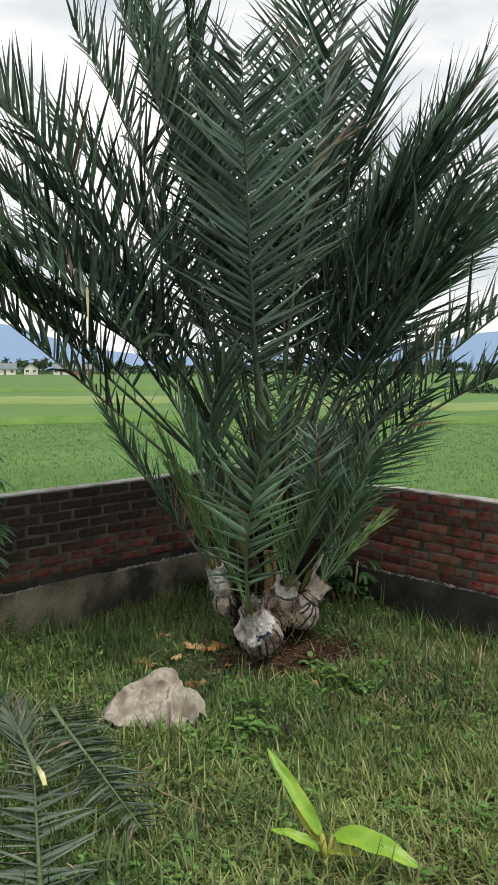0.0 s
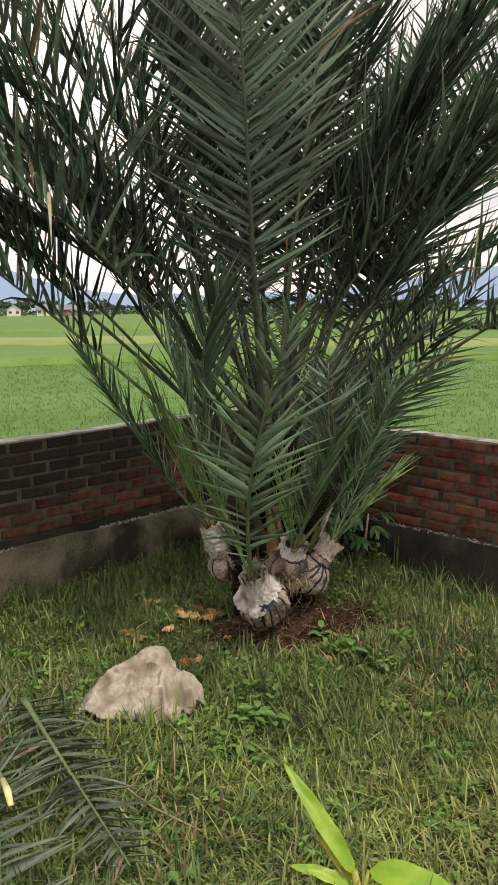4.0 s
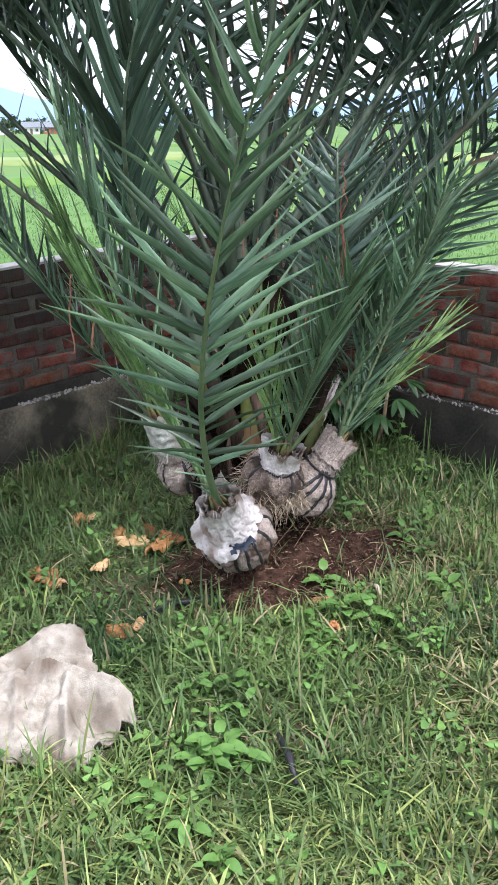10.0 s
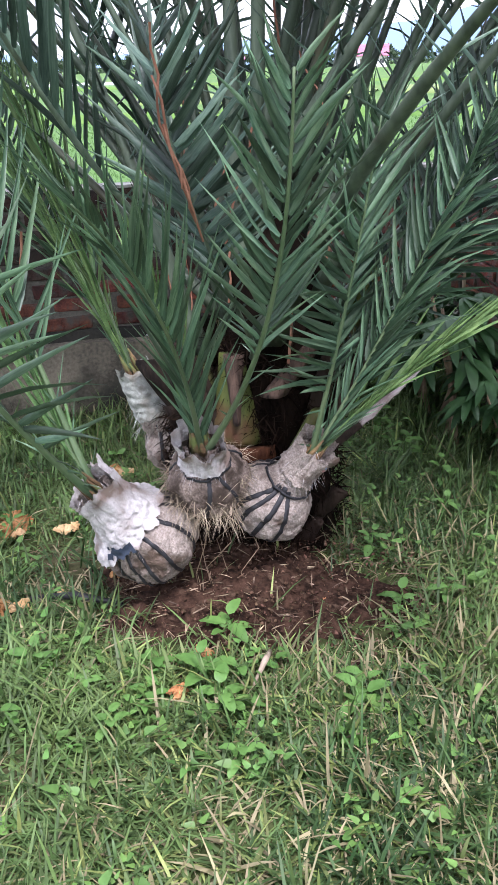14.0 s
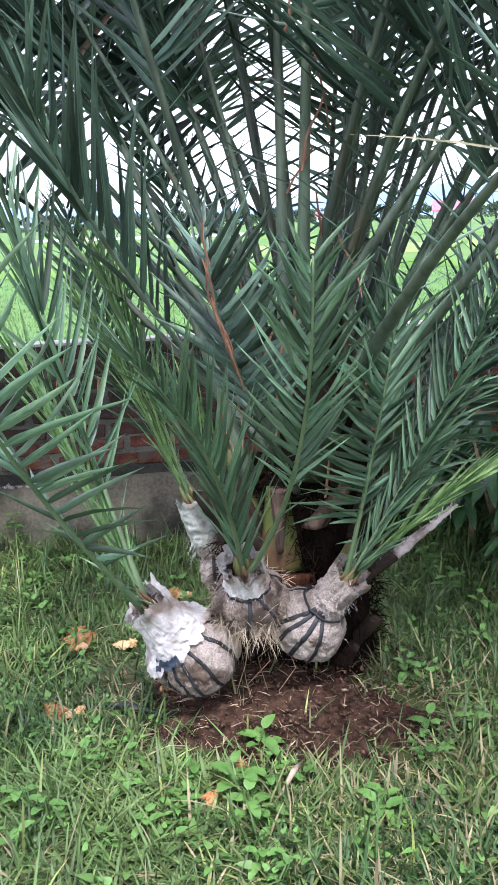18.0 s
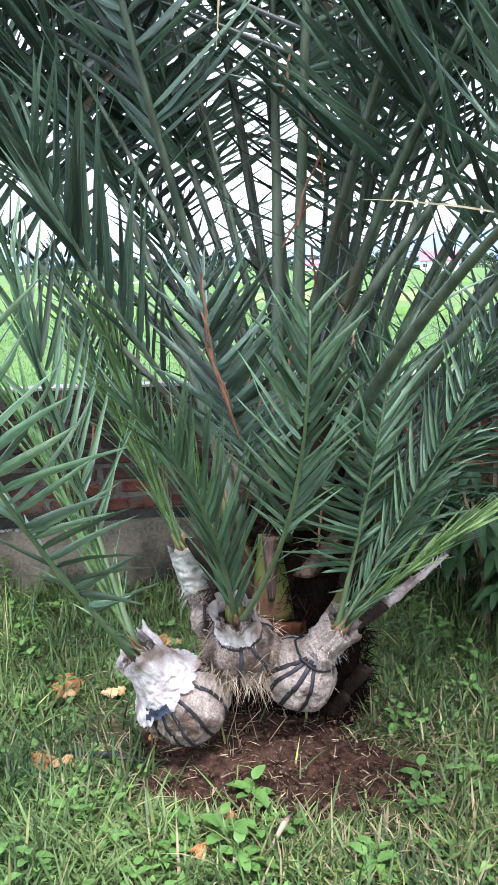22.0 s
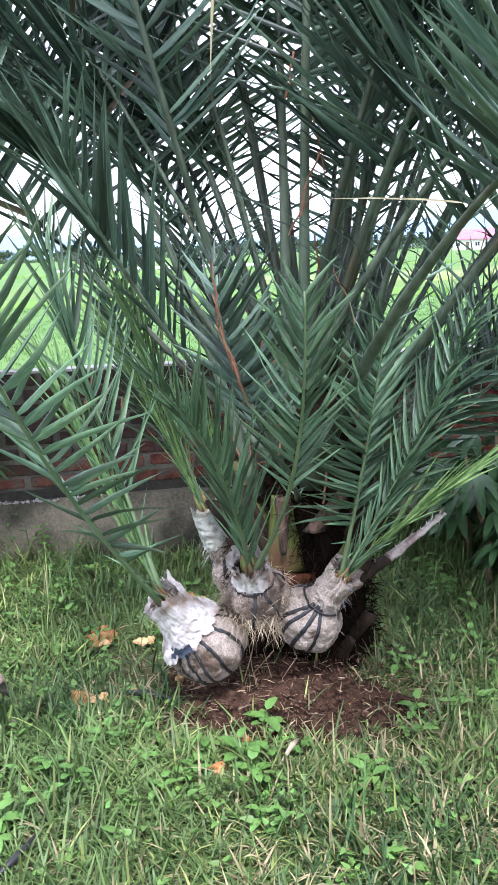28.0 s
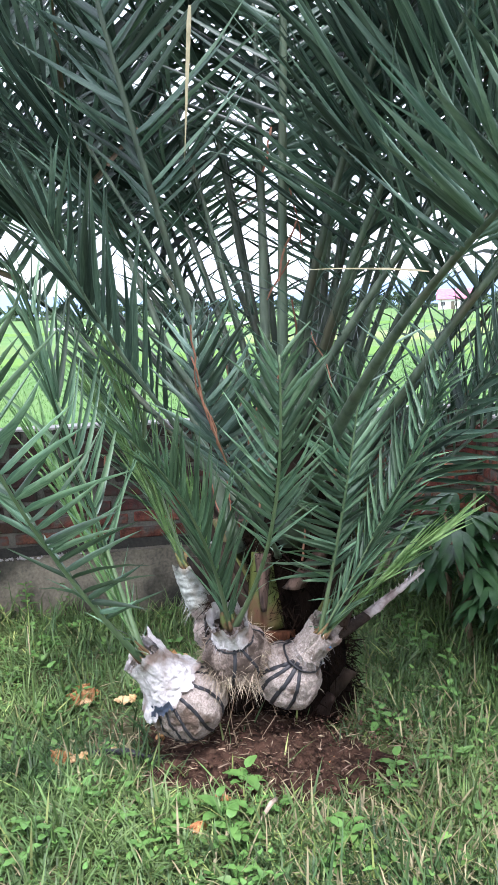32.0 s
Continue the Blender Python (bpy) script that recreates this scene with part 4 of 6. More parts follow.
def offshoot(ball, neck, rad, label, seed, straps, fronds, white=True, blue=False, straw=60, mouth=0.42, cuff=0.52, skirt=0, netting=False, cloth=None, bundle=(215, 70, 10, 0.4, 20), patch=False, twist=1.0):
    base = Vector((ball[0], ball[1], 0))
    ob = thing("palm_offshoot", base, label, "palm offshoot", "wrapped offshoots round the palm")
    r = random.Random(seed)
    bands = []
    x, y, z = axis_frame(ball, neck)
    for k in range(3):
        # straps run from a knot near the neck down and apart
        d = Matrix.Rotation(k * 2.1, 3, z) @ Vector((0.55, -0.75, 0.2))
        top = math.atan2(d.dot(y), d.dot(x)) + r.uniform(-0.2, 0.2)
        for spread in [(j + 0.5) / (straps // 3) * 2.3 - 1.15 for j in range(straps // 3)]:
            bands.append((top + spread + r.uniform(-0.12, 0.12), -spread * twist * r.uniform(0.55, 0.85), r.uniform(0.05, 0.12), r.uniform(0.6, 0.68)))
    at = wrap_surface(ball, neck, rad, seed, mouth, bands)
    bm = bmesh.new()
    rings = skin(bm, at, 0.0, 0.68 if netting else 1.0, 72, 112)
    bm.faces.new(rings[0][::-1])
    wrap = part("root_wrap", bm, cloth or M_SACKWRAP, ob, "lumpy soil-filled woven sack")
    for p in wrap.data.polygons:
        p.use_smooth = True

    def crumple(u, v, off):
        c, d = math.cos(u), math.sin(u)
        q = Vector((c * 2.2, d * 2.2, v * 9 + seed))
        w = max(0.0, min(1.0, (v - cuff) / (1 - cuff)))
        pleat = (abs(math.sin(7 * u + 3.5 * noise.noise(Vector((c * 2, d * 2, v * 4 + seed))))) - 0.6) * (0.0015 + 0.0035 * w) + 0.006 * max(0.0, (v - 0.93) / 0.07)
        wrinkle = max(0.0, 1 - abs(noise.noise(Vector((c * 1.6, d * 1.6, v * 26 + seed)))) / 0.2)
        return at(u, v, off + pleat + 0.002 * noise.noise(q) - 0.002 * wrinkle, False)
    lap = math.atan2(Vector((-0.75, -0.65, 0.1)).dot(y), Vector((-0.75, -0.65, 0.1)).dot(x))
    hem = lambda u, k: (-0.09 * max(0.0, math.cos(u - lap)) if patch else 0.0) + 0.07 * noise.noise(Vector((math.cos(u) * 1.7, math.sin(u) * 1.7, k))) + 0.022 * noise.noise(Vector((math.cos(u) * 7, math.sin(u) * 7, k))) + 0.009 * noise.noise(Vector((math.cos(u) * 19, math.sin(u) * 19, k)))
    if netting:
        a, b = Vector(ball), Vector(neck)
        bm = bmesh.new()
        tube(bm, [a.lerp(b, 0.2), a.lerp(b, 0.6), b], [0.05, 0.042, 0.032], 10)
        part("stem", bm, M_DEAD, ob, "dark fibrous offshoot stem")
    bm = bmesh.new()
    skin(bm, lambda u, v, off: crumple(u, (0.52 + 0.4 * (v - 0.52) if netting else v) + hem(u, seed) * (1 - (v - cuff) / (1 - cuff)), off), cuff, 1.0, 40, 150, 0.016 if patch else 0.009)
    if not netting:
        skin(bm, lambda u, v, off: crumple(u, v + hem(u, seed + 9) * 1.2, off + 0.01 * max(0, math.sin(2 * u + seed))), 0.8, 1.06, 24, 150, 0.012)
    collar = part("collar", bm, M_COLLAR if white else M_SACKWRAP, ob, "ragged pale cloth gathered round the neck")
    for p in collar.data.polygons:
        p.use_smooth = True
    for u0, tw, lo, hi in bands:
        us = [(band_angle(u0, tw, j / 26), lo + (hi - lo) * j / 26) for j in range(27)]
        pts = [at(u, v, 0.003 + (0.01 if v > cuff else 0)) for u, v in us]
        nr = [(at(u, v, 0.05) - at(u, v, 0.0)).normalized() for u, v in us]
        part("strap", ribbon(bmesh.new(), pts, nr, r.uniform(0.008, 0.014), 0.0015), M_STRAP, wrap)
    for v, tilt in () if patch else ((0.66, 0.05),):
        us = [(2 * math.pi * j / 60, v + tilt * math.sin(2 * math.pi * j / 60 + seed)) for j in range(61)]
        pts = [at(u, w, 0.004 + (0.01 if w > cuff else 0), False) for u, w in us]
        nr = [(at(u, w, 0.05) - at(u, w, 0.0)).normalized() for u, w in us]
        part("strap", ribbon(bmesh.new(), pts, nr, 0.008), M_STRAP, wrap)
    if blue:
        # a short faded tie over the side of the mouth that looks away from the trunk
        side = Vector((0.8, -0.55, 0.1))
        u1 = math.atan2(side.dot(y), side.dot(x))
        us = [(u1 + 1.3 * (j / 20 - 0.4), 0.985) for j in range(21)]
        for off, mt in ((0.0, M_BLUE), (-0.025, M_STRIPE)):
            pts = [at(u, w + off, 0.0155, False) for u, w in us]
            nr = [(at(u, w, 0.05) - at(u, w, 0.0)).normalized() for u, w in us]
            part("tie", ribbon(bmesh.new(), pts, nr, 0.008), mt, wrap, "faded woven tie")
    v1, f1 = fibres(at, *((0.55, 0.68) if netting else (0.75, 1.05)), straw, 0.032, 0.001, seed, 0.9, 0.9)
    place(mesh_arrays("fringe", v1, f1), "fringe", M_COLLAR, wrap)["kind"] = "stuff"
    v1, f1 = fibres(at, cuff - 0.08, cuff + 0.06, straw // 2, 0.03, 0.001, seed + 5, 1.2, 0.8)
    place(mesh_arrays("fringe", v1, f1), "fringe", M_COLLAR, wrap)["kind"] = "stuff"
    v2, f2 = fibres(at, 0.02, 0.6, straw // 3, 0.018, 0.001, seed + 3, 0.8, 1.0)
    place(mesh_arrays("root_fringe", v2, f2), "root_fringe", M_STRAW, wrap)["kind"] = "stuff"
    if skirt:
        v2, f2 = fibres(at, 0.22, 0.46, skirt, 0.055, 0.0014, seed + 6, 0.9, 2.4)
        place(mesh_arrays("straw_skirt", v2, f2), "straw_skirt", M_STRAW, wrap)["kind"] = "stuff"
    # sheathing brown bases of the leaves inside the neck
    bm = bmesh.new()
    nk = Vector(neck)
    for k in range(7):
        a = 2 * math.pi * k / 7
        d = x * math.cos(a) + y * math.sin(a)
        tube(bm, [nk - z * 0.04 + d * 0.014, nk + z * 0.0 + d * 0.017, nk + z * (0.03 + 0.015 * (k % 3)) + d * 0.015], [0.012, 0.009, 0.003], 7, 0.7)
    part("leaf_sheath", bm, M_SHEATH, ob, "brown fibrous leaf sheath")
    if netting:
        neck_netting(ob, neck, z, x, y, 0.13, 0.056, seed)
    if patch:
        d = Vector((0.12, -0.95, 0.2))
        u1 = math.atan2(d.dot(y), d.dot(x))
        bm = bmesh.new()
        grid = [[bm.verts.new(crumple(u1 + (k / 9 - 0.5) * 0.8 + 0.1 * noise.noise(Vector((i, k, 1))), 0.56 + 0.016 * i + 0.025 * noise.noise(Vector((k * 0.9, i * 0.5, 3))), 0.022)) for k in range(10)] for i in range(6)]
        for i in range(5):
            for k in range(9):
                if (i, k) not in ((0, 2), (4, 6), (0, 7), (2, 0), (4, 1)):
                    bm.faces.new((grid[i][k], grid[i][k + 1], grid[i + 1][k + 1], grid[i + 1][k]))
        part("torn_patch", bm, M_PATCH, collar, "torn dark blue plastic patch")
    baz, bel, bspread, blen, bcount = bundle
    for k in range(bcount):
        # narrow young leaves that fan straight out of the neck
        az, el = math.radians(baz + r.gauss(0, bspread * 1.6)), math.radians(min(88, bel + r.gauss(0, bspread * 0.7)))
        ax = Vector((math.cos(el) * math.cos(az), math.cos(el) * math.sin(az), math.sin(el)))
        sd = ax.cross(Vector((r.gauss(0, 1), r.gauss(0, 1), r.gauss(0, 0.4)))).normalized()
        nn = sd.cross(ax)
        ln, q = blen * r.uniform(0.6, 1.2), nk + Vector((r.gauss(0, 0.009), r.gauss(0, 0.009), 0)) - z * 0.02
        leaf = new("leaflet", LEAFLETS[M_LEAF_BRIGHT.name][r.randrange(3)])
        leaf.parent = ob
        w = r.uniform(0.3, 0.5)
        leaf.matrix_basis = Matrix(((sd.x * w, ax.x * ln, nn.x * w, q.x), (sd.y * w, ax.y * ln, nn.y * w, q.y), (sd.z * w, ax.z * ln, nn.z * w, q.z), (0, 0, 0, 1)))
    for k, (az, el, bd, ln, kw) in enumerate(fronds):
        d = Vector((math.cos(math.radians(az)), math.sin(math.radians(az)), 0))
        kw = dict(dict(dry=0.0), **kw)
        frond(ob, tuple(nk + d * 0.012 - z * 0.02), az, el, bd, ln, seed=200 + seed * 10 + k, stem=M_RACHIS_YOUNG, r0=kw.pop("r0", 0.009), mats=kw.pop("mats", M_LEAF_YOUNG if kw["single"] else M_LEAF_BRIGHT), **kw)
    return ob


WIDE = dict(pairs=36, leaf=0.22, width=0.0145, pet=0.2, alpha=(56, 34), vee=18, single=True, spines=3, ruffle=6, ranks=10, r0=0.0065, flare=1.0, droop=0.03)
SHEAF = dict(pairs=20, leaf=0.34, width=0.0105, pet=0.06, alpha=(17, 12), vee=20, single=False, spines=0, r0=0.004, flare=0.5, ruffle=14, ranks=14, droop=0.1)
offshoot((0.055, 4.18, 0.2), (0.01, 4.07, 0.35), 0.105, "front offshoot, white-collared root ball tied in black straps", 1, 15,
         [(-104, 53, -10, 1.31, dict(WIDE, leaf=0.3, width=0.018, pairs=36, pet=0.15, r0=0.007, alpha=(80, 34), swerve=52)), (186, 69, -7, 1.04, dict(WIDE, leaf=0.34, pairs=22, pet=0.3, width=0.016, alpha=(38, 24), vee=30, ruffle=14, droop=0.14, swerve=12)),
          (200, 66, 4, 0.7, dict(SHEAF))],
         mouth=0.4, cuff=0.57, straw=200, bundle=(205, 62, 8, 0.4, 12), patch=True, twist=0.15)
offshoot((0.165, 4.27, 0.335), (0.19, 4.215, 0.44), 0.085, "middle offshoot in a torn brown sack wrap with straw", 2, 8,
         [(-61, 61, 24, 0.76, dict(WIDE, leaf=0.27, pairs=44, width=0.0105, r0=0.004, pet=0.06, alpha=(28, 22), vee=40, swerve=-23, droop=0.08)), (-17, 50, -22, 0.88, dict(WIDE, leaf=0.19, pairs=32, width=0.0125, pet=0.4, alpha=(46, 30), r0=0.006, swerve=-39)),
          (-120, 78, 4, 0.45, dict(SHEAF, leaf=0.24))],
         white=True, straw=110, mouth=0.46, cuff=0.72, skirt=900, cloth=M_SACK_BROWN, bundle=(225, 78, 7, 0.34, 12))
offshoot((0.265, 4.37, 0.26), (0.36, 4.385, 0.385), 0.09, "grey sack-wrapped offshoot, black straps and blue tie", 3, 14,
         [(-2, 76, -5, 0.74, dict(WIDE, leaf=0.26, pairs=54, width=0.0145, pet=0.24, alpha=(76, 40), vee=8, r0=0.006, swerve=-1)), (22, 62, -8, 0.82, dict(WIDE, leaf=0.2, pairs=56, width=0.0115, pet=0.05, alpha=(24, 50), vee=12, r0=0.005, roll=35)),
          (20, 48, 10, 0.5, dict(SHEAF, leaf=0.26))],
         white=False, blue=True, mouth=0.36, cuff=0.86, straw=120, bundle=(24, 60, 11, 0.34, 34))
offshoot((-0.11, 4.52, 0.27), (-0.18, 4.455, 0.475), 0.08, "rear offshoot, strapped root ball, pale netting round its neck", 4, 8,
         [(176, 52, -5, 1.05, dict(WIDE, leaf=0.26, pairs=46, width=0.0135, pet=0.22, alpha=(40, 30), vee=26, swerve=-17)), (196, 72, 8, 0.74, dict(WIDE, leaf=0.3, pairs=20, width=0.013, pet=0.2, alpha=(18, 13), swerve=-19, mats=M_LEAF_BRIGHT)), (215, 68, 8, 0.6, dict(SHEAF, leaf=0.36))], white=False, mouth=0.5, cuff=0.8, netting=True, cloth=M_SACKWRAP, bundle=(205, 64, 8, 0.5, 16))


def root_strands():
    """Loose roots that hang between the wrapped balls and the soil."""
    for k in range(5):
        x, y = 0.14 + 0.022 * k + random.uniform(-0.02, 0.02), 4.27 + 0.01 * k + random.uniform(-0.03, 0.02)
        z = random.uniform(0.2, 0.3)
        bm = bmesh.new()
        pts = [(x, y, z), (x + random.uniform(-0.04, 0.04), y - 0.015, z * 0.8), (x + random.uniform(-0.05, 0.05), y - 0.02, z * 0.45), (x + random.uniform(-0.03, 0.03), y - 0.03 + random.uniform(-0.03, 0.03), 0.05)]
        tube(bm, pts, [0.0013, 0.0012, 0.001, 0.0007], 5)
        part("root", bm, M_TWIG, palm)


root_strands()


def hanging_leaflet(a, b, width, bend):
    """A pale dried leaflet that dangles from a frond."""
    a, b = np.array(a), np.array(b)
    v, f = folded_blades(a[None], (b - a)[None], np.array([[0.4, -0.8, 0.3]]), np.array([np.linalg.norm(b - a)]), np.array([width]), np.array([bend]), 0.6)
    place(mesh_arrays("dried_leaflet", v, f, None, True), "dried_leaflet", M_LEAF_PALE, palm, "pale dried hanging leaflet")


def dried_strips():
    """Reddish-brown dried leaf-sheath strips that curl down between the petioles."""
    r = random.Random(8)
    spots = [(0.16, 4.44, 0.95), (0.14, 4.43, 1.0), (0.1, 4.42, 1.05), (0.06, 4.4, 1.12), (0.2, 4.46, 1.1), (0.22, 4.5, 1.3), (0.24, 4.5, 1.5), (0.2, 4.52, 1.4), (0.21, 4.5, 1.62), (0.26, 4.53, 1.2),
             (0.18, 4.48, 1.75), (0.3, 4.5, 0.85), (0.02, 4.42, 0.85), (-0.02, 4.4, 0.8), (0.34, 4.52, 0.95), (0.12, 4.46, 0.8), (-0.3, 4.25, 0.85), (-0.35, 4.2, 0.95), (0.28, 4.45, 0.7)]
    for x, y, z in spots:
        q, d = Vector((x, y, z)), Vector((r.uniform(-0.3, 0.3), r.uniform(-0.4, 0), -1))
        pts, n = [], r.randint(7, 11)
        for k in range(n):
            pts.append(q.copy())
            d = (d + Vector((r.uniform(-0.22, 0.22), r.uniform(-0.2, 0.2), r.uniform(-0.3, 0.1)))).normalized()
            q += d * r.uniform(0.012, 0.026)
        nr = [Vector((0.5, -0.8, 0.2 + 0.3 * math.sin(k))).normalized() for k in range(n)]
        bm = ribbon(bmesh.new(), pts, nr, r.uniform(0.003, 0.008), 0.001)
        part("dried_strip", bm, M_BROWN, palm)


dried_strips()
s_, p_, t_, d_ = frond_line((0.174, 4.461, 0.563), -55, 28, -60, 0.89, -51)
for k in range(4):
    r_ = random.Random(60 + k)
    pts = [Vector(p_[i]) + Vector((0.012 + r_.uniform(-0.008, 0.008), -0.018 + r_.uniform(-0.008, 0.008), 0)) for i in range(15 + k, 20 + 2 * k)]
    part("dried_strip", ribbon(bmesh.new(), pts, [Vector((0.55, -0.8, 0.2))] * len(pts), 0.0045, 0.001), M_BROWN, palm)
hanging_leaflet((0.755, 3.52, 1.7), (0.738, 3.513, 1.49), 0.007, 0.02)
hanging_leaflet((-0.63, 3.4, 1.82), (-0.607, 3.3, 1.66), 0.012, 0.1)
hanging_leaflet((0.815, 4.14, 1.33), (0.848, 3.62, 1.34), 0.0055, 0.03)


# ---- soil round the palm ----
def soil_patch():
    bm = bmesh.new()
    rows, sides = 40, 110
    c = Vector((0.2, 4.33, 0))
    rings = []
    for i in range(rows + 1):
        ring = []
        for k in range(sides):
            a = 2 * math.pi * k / sides
            edge = 0.42 + 0.16 * noise.noise(Vector((math.cos(a) * 1.6, math.sin(a) * 1.6, 2))) + 0.1 * noise.noise(Vector((math.cos(a) * 5, math.sin(a) * 5, 5))) + 0.08 * noise.noise(Vector((math.cos(a) * 14, math.sin(a) * 14, 8)))
            q = edge * i / rows
            x, y = c.x + 1.08 * q * math.cos(a), c.y + 0.74 * q * math.sin(a)
            t = i / rows
            h = 0.045 * (1 - t * t) - 0.045 * t ** 5 + 0.016 * noise.noise(Vector((x * 12, y * 12, 0))) + 0.011 * noise.noise(Vector((x * 34, y * 34, 3))) + 0.007 * noise.noise(Vector((x * 80, y * 80, 6)))
            ring.append(bm.verts.new((x, y, float(ground_z(x, y)) + h)))
        rings.append(ring)
    for a, b in zip(rings, rings[1:]):
        for k in range(sides):
            bm.faces.new((a[k], b[k], b[(k + 1) % sides], a[(k + 1) % sides]))
    bmesh.ops.remove_doubles(bm, verts=bm.verts[:], dist=0.0005)
    return tagged(part("soil_mound", bm, M_SOIL), "dark brown crumbly soil and coir round the palm", "soil", kind="structure")


soil_patch()


def gz(x, y):
    return float(ground_z(np.array(x), np.array(y)))


# ---- sack on the grass ----
def burlap_sack():
    ob = thing("burlap_sack", (-0.41, 3.62, gz(-0.41, 3.62)), "crumpled dirty cream burlap sack lying on the grass", "sack")
    outline = [(-1, 0.0), (-0.98, -0.55), (-0.62, -0.78), (-0.1, -0.82), (0.2, -0.93), (0.42, -1.02), (0.56, -0.9), (0.75, -0.5), (1.02, -0.14), (0.95, 0.06), (0.6, 0.3), (0.36, 0.95), (0.2, 1.0), (-0.1, 0.75), (-0.6, 0.38), (-0.9, 0.25)]

    def reach(a):
        best = 0.3
        d = Vector((math.cos(a), math.sin(a)))
        for (x1, y1), (x2, y2) in zip(outline, outline[1:] + outline[:1]):
            ex, ey = x2 - x1, y2 - y1
            den = d.x * ey - d.y * ex
            if abs(den) > 1e-6:
                t, k = (x1 * ey - y1 * ex) / den, (x1 * d.y - y1 * d.x) / den
                if t > 0 and 0 <= k <= 1:
                    best = max(best, t)
        return best

    def tent(u, v, x1, y1, x2, y2, w):
        """1 on the line from (x1, y1) to (x2, y2), falling to 0 at w."""
        ex, ey = x2 - x1, y2 - y1
        t = min(1, max(0, ((u - x1) * ex + (v - y1) * ey) / (ex * ex + ey * ey)))
        return max(0.0, 1 - math.hypot(u - x1 - t * ex, v - y1 - t * ey) / w)
    bm = bmesh.new()
    rows, sides = 60, 190
    rings = []
    for i in range(rows + 1):
        ring = []
        for k in range(sides):
            a = 2 * math.pi * k / sides
            rho = i / rows
            q = reach(a) * (1 + (0.05 * noise.noise(Vector((math.cos(a) * 7, math.sin(a) * 7, 1))) + 0.035 * noise.noise(Vector((math.cos(a) * 25, math.sin(a) * 25, 4)))) * rho)
            u, v = q * rho * math.cos(a), q * rho * math.sin(a)
            x, y = -0.41 + 0.225 * u, 3.61 + 0.19 * v
            d = min(1.0, (1 - rho) / 0.2)
            wob = 0.1 * noise.noise(Vector((u * 1.7, v * 1.7, 9)))
            h = min(0.12 * (v + 0.82 + wob) / 0.62, 0.13 * (u + 1.02 + wob) / 0.5, 0.12 * (1.08 - u + wob) / 0.55, 0.088 + 0.066 * v - 0.02 * abs(u - 0.15), 0.17 * (1.06 - v) / 0.22)
            h = max(h, 0.008)
            h += 0.04 * tent(u, v, 0.0, 0.22, 0.98, 0.0, 0.14)
            h += 0.016 * tent(u, v, 0.28, 0.9, 0.05, 0.75, 0.22) - 0.03 * tent(u, v, -0.35, 0.42, 0.4, 0.62, 0.1)
            h += 0.034 * tent(u, v, 0.33, 0.02, 0.43, -0.9, 0.09)
            h += 0.012 * tent(u, v, -0.2, 0.05, -0.1, -0.6, 0.07) + 0.01 * tent(u, v, 0.05, 0.9, -0.7, 0.05, 0.06)
            h -= 0.085 * tent(u, v, 0.5, -0.2, 0.7, -0.4, 0.22)
            h -= 0.022 * tent(u, v, -0.55, 0.3, 0.3, 0.36, 0.09)
            h -= 0.02 * tent(u, v, 0.14, -0.1, 0.1, -0.6, 0.1)
            sharp = lambda k, w: max(0.0, 1 - abs(noise.noise(Vector((u * k, v * k, w)))) / 0.22) ** 2 * (3 - 2 * max(0.0, 1 - abs(noise.noise(Vector((u * k, v * k, w)))) / 0.22))
            h += (0.003 * sharp(2.6, 11) - 0.004 * sharp(3.3, 13) + 0.002 * sharp(6.5, 17) - 0.002 * sharp(8.0, 19) + 0.008 * sharp(1.3, 3) - 0.007 * sharp(1.9, 7) + 0.0025 * sharp(4, 5) + 0.0015 * noise.noise(Vector((u * 9, v * 9, 2)))) * min(1.0, (1 - rho) / 0.1)
            ring.append(bm.verts.new((x, y, gz(x, y) + 0.014 + max(0.0, h))))
        rings.append(ring)
    for a, b in zip(rings, rings[1:]):
        for k in range(sides):
            bm.faces.new((a[k], b[k], b[(k + 1) % sides], a[(k + 1) % sides]))
    bmesh.ops.remove_doubles(bm, verts=bm.verts[:], dist=0.0003)
    low = bmesh.ops.extrude_face_region(bm, geom=bm.faces[:])
    for g in low["geom"]:
        if isinstance(g, bmesh.types.BMVert):
            g.co.z -= 0.006
    bmesh.ops.recalc_face_normals(bm, faces=bm.faces[:])
    cloth = part("cloth", bm, M_BURLAP, ob)
    r = np.random.default_rng(5)
    a = r.uniform(0, 6.28, 420)
    far = np.array([reach(t) for t in a]) * 0.99
    o = np.stack([-0.41 + 0.225 * far * np.cos(a), 3.61 + 0.19 * far * np.sin(a), np.zeros(420)], 1)
    o[:, 2] = ground_z(o[:, 0], o[:, 1]) + r.uniform(0.012, 0.03, 420)
    d = unit(np.stack([np.cos(a), np.sin(a), r.normal(-0.1, 0.3, 420)], 1) + r.normal(0, 0.4, (420, 3)))
    v, f = flat_blades(o, d, unit(np.cross(d, r.normal(0, 1, d.shape))), r.uniform(0.008, 0.03, 420), np.full(420, 0.0013), r.uniform(0, 0.5, 420))
    place(mesh_arrays("frayed_threads", v, f), "frayed_threads", M_BURLAP, cloth)["kind"] = "stuff"


burlap_sack()


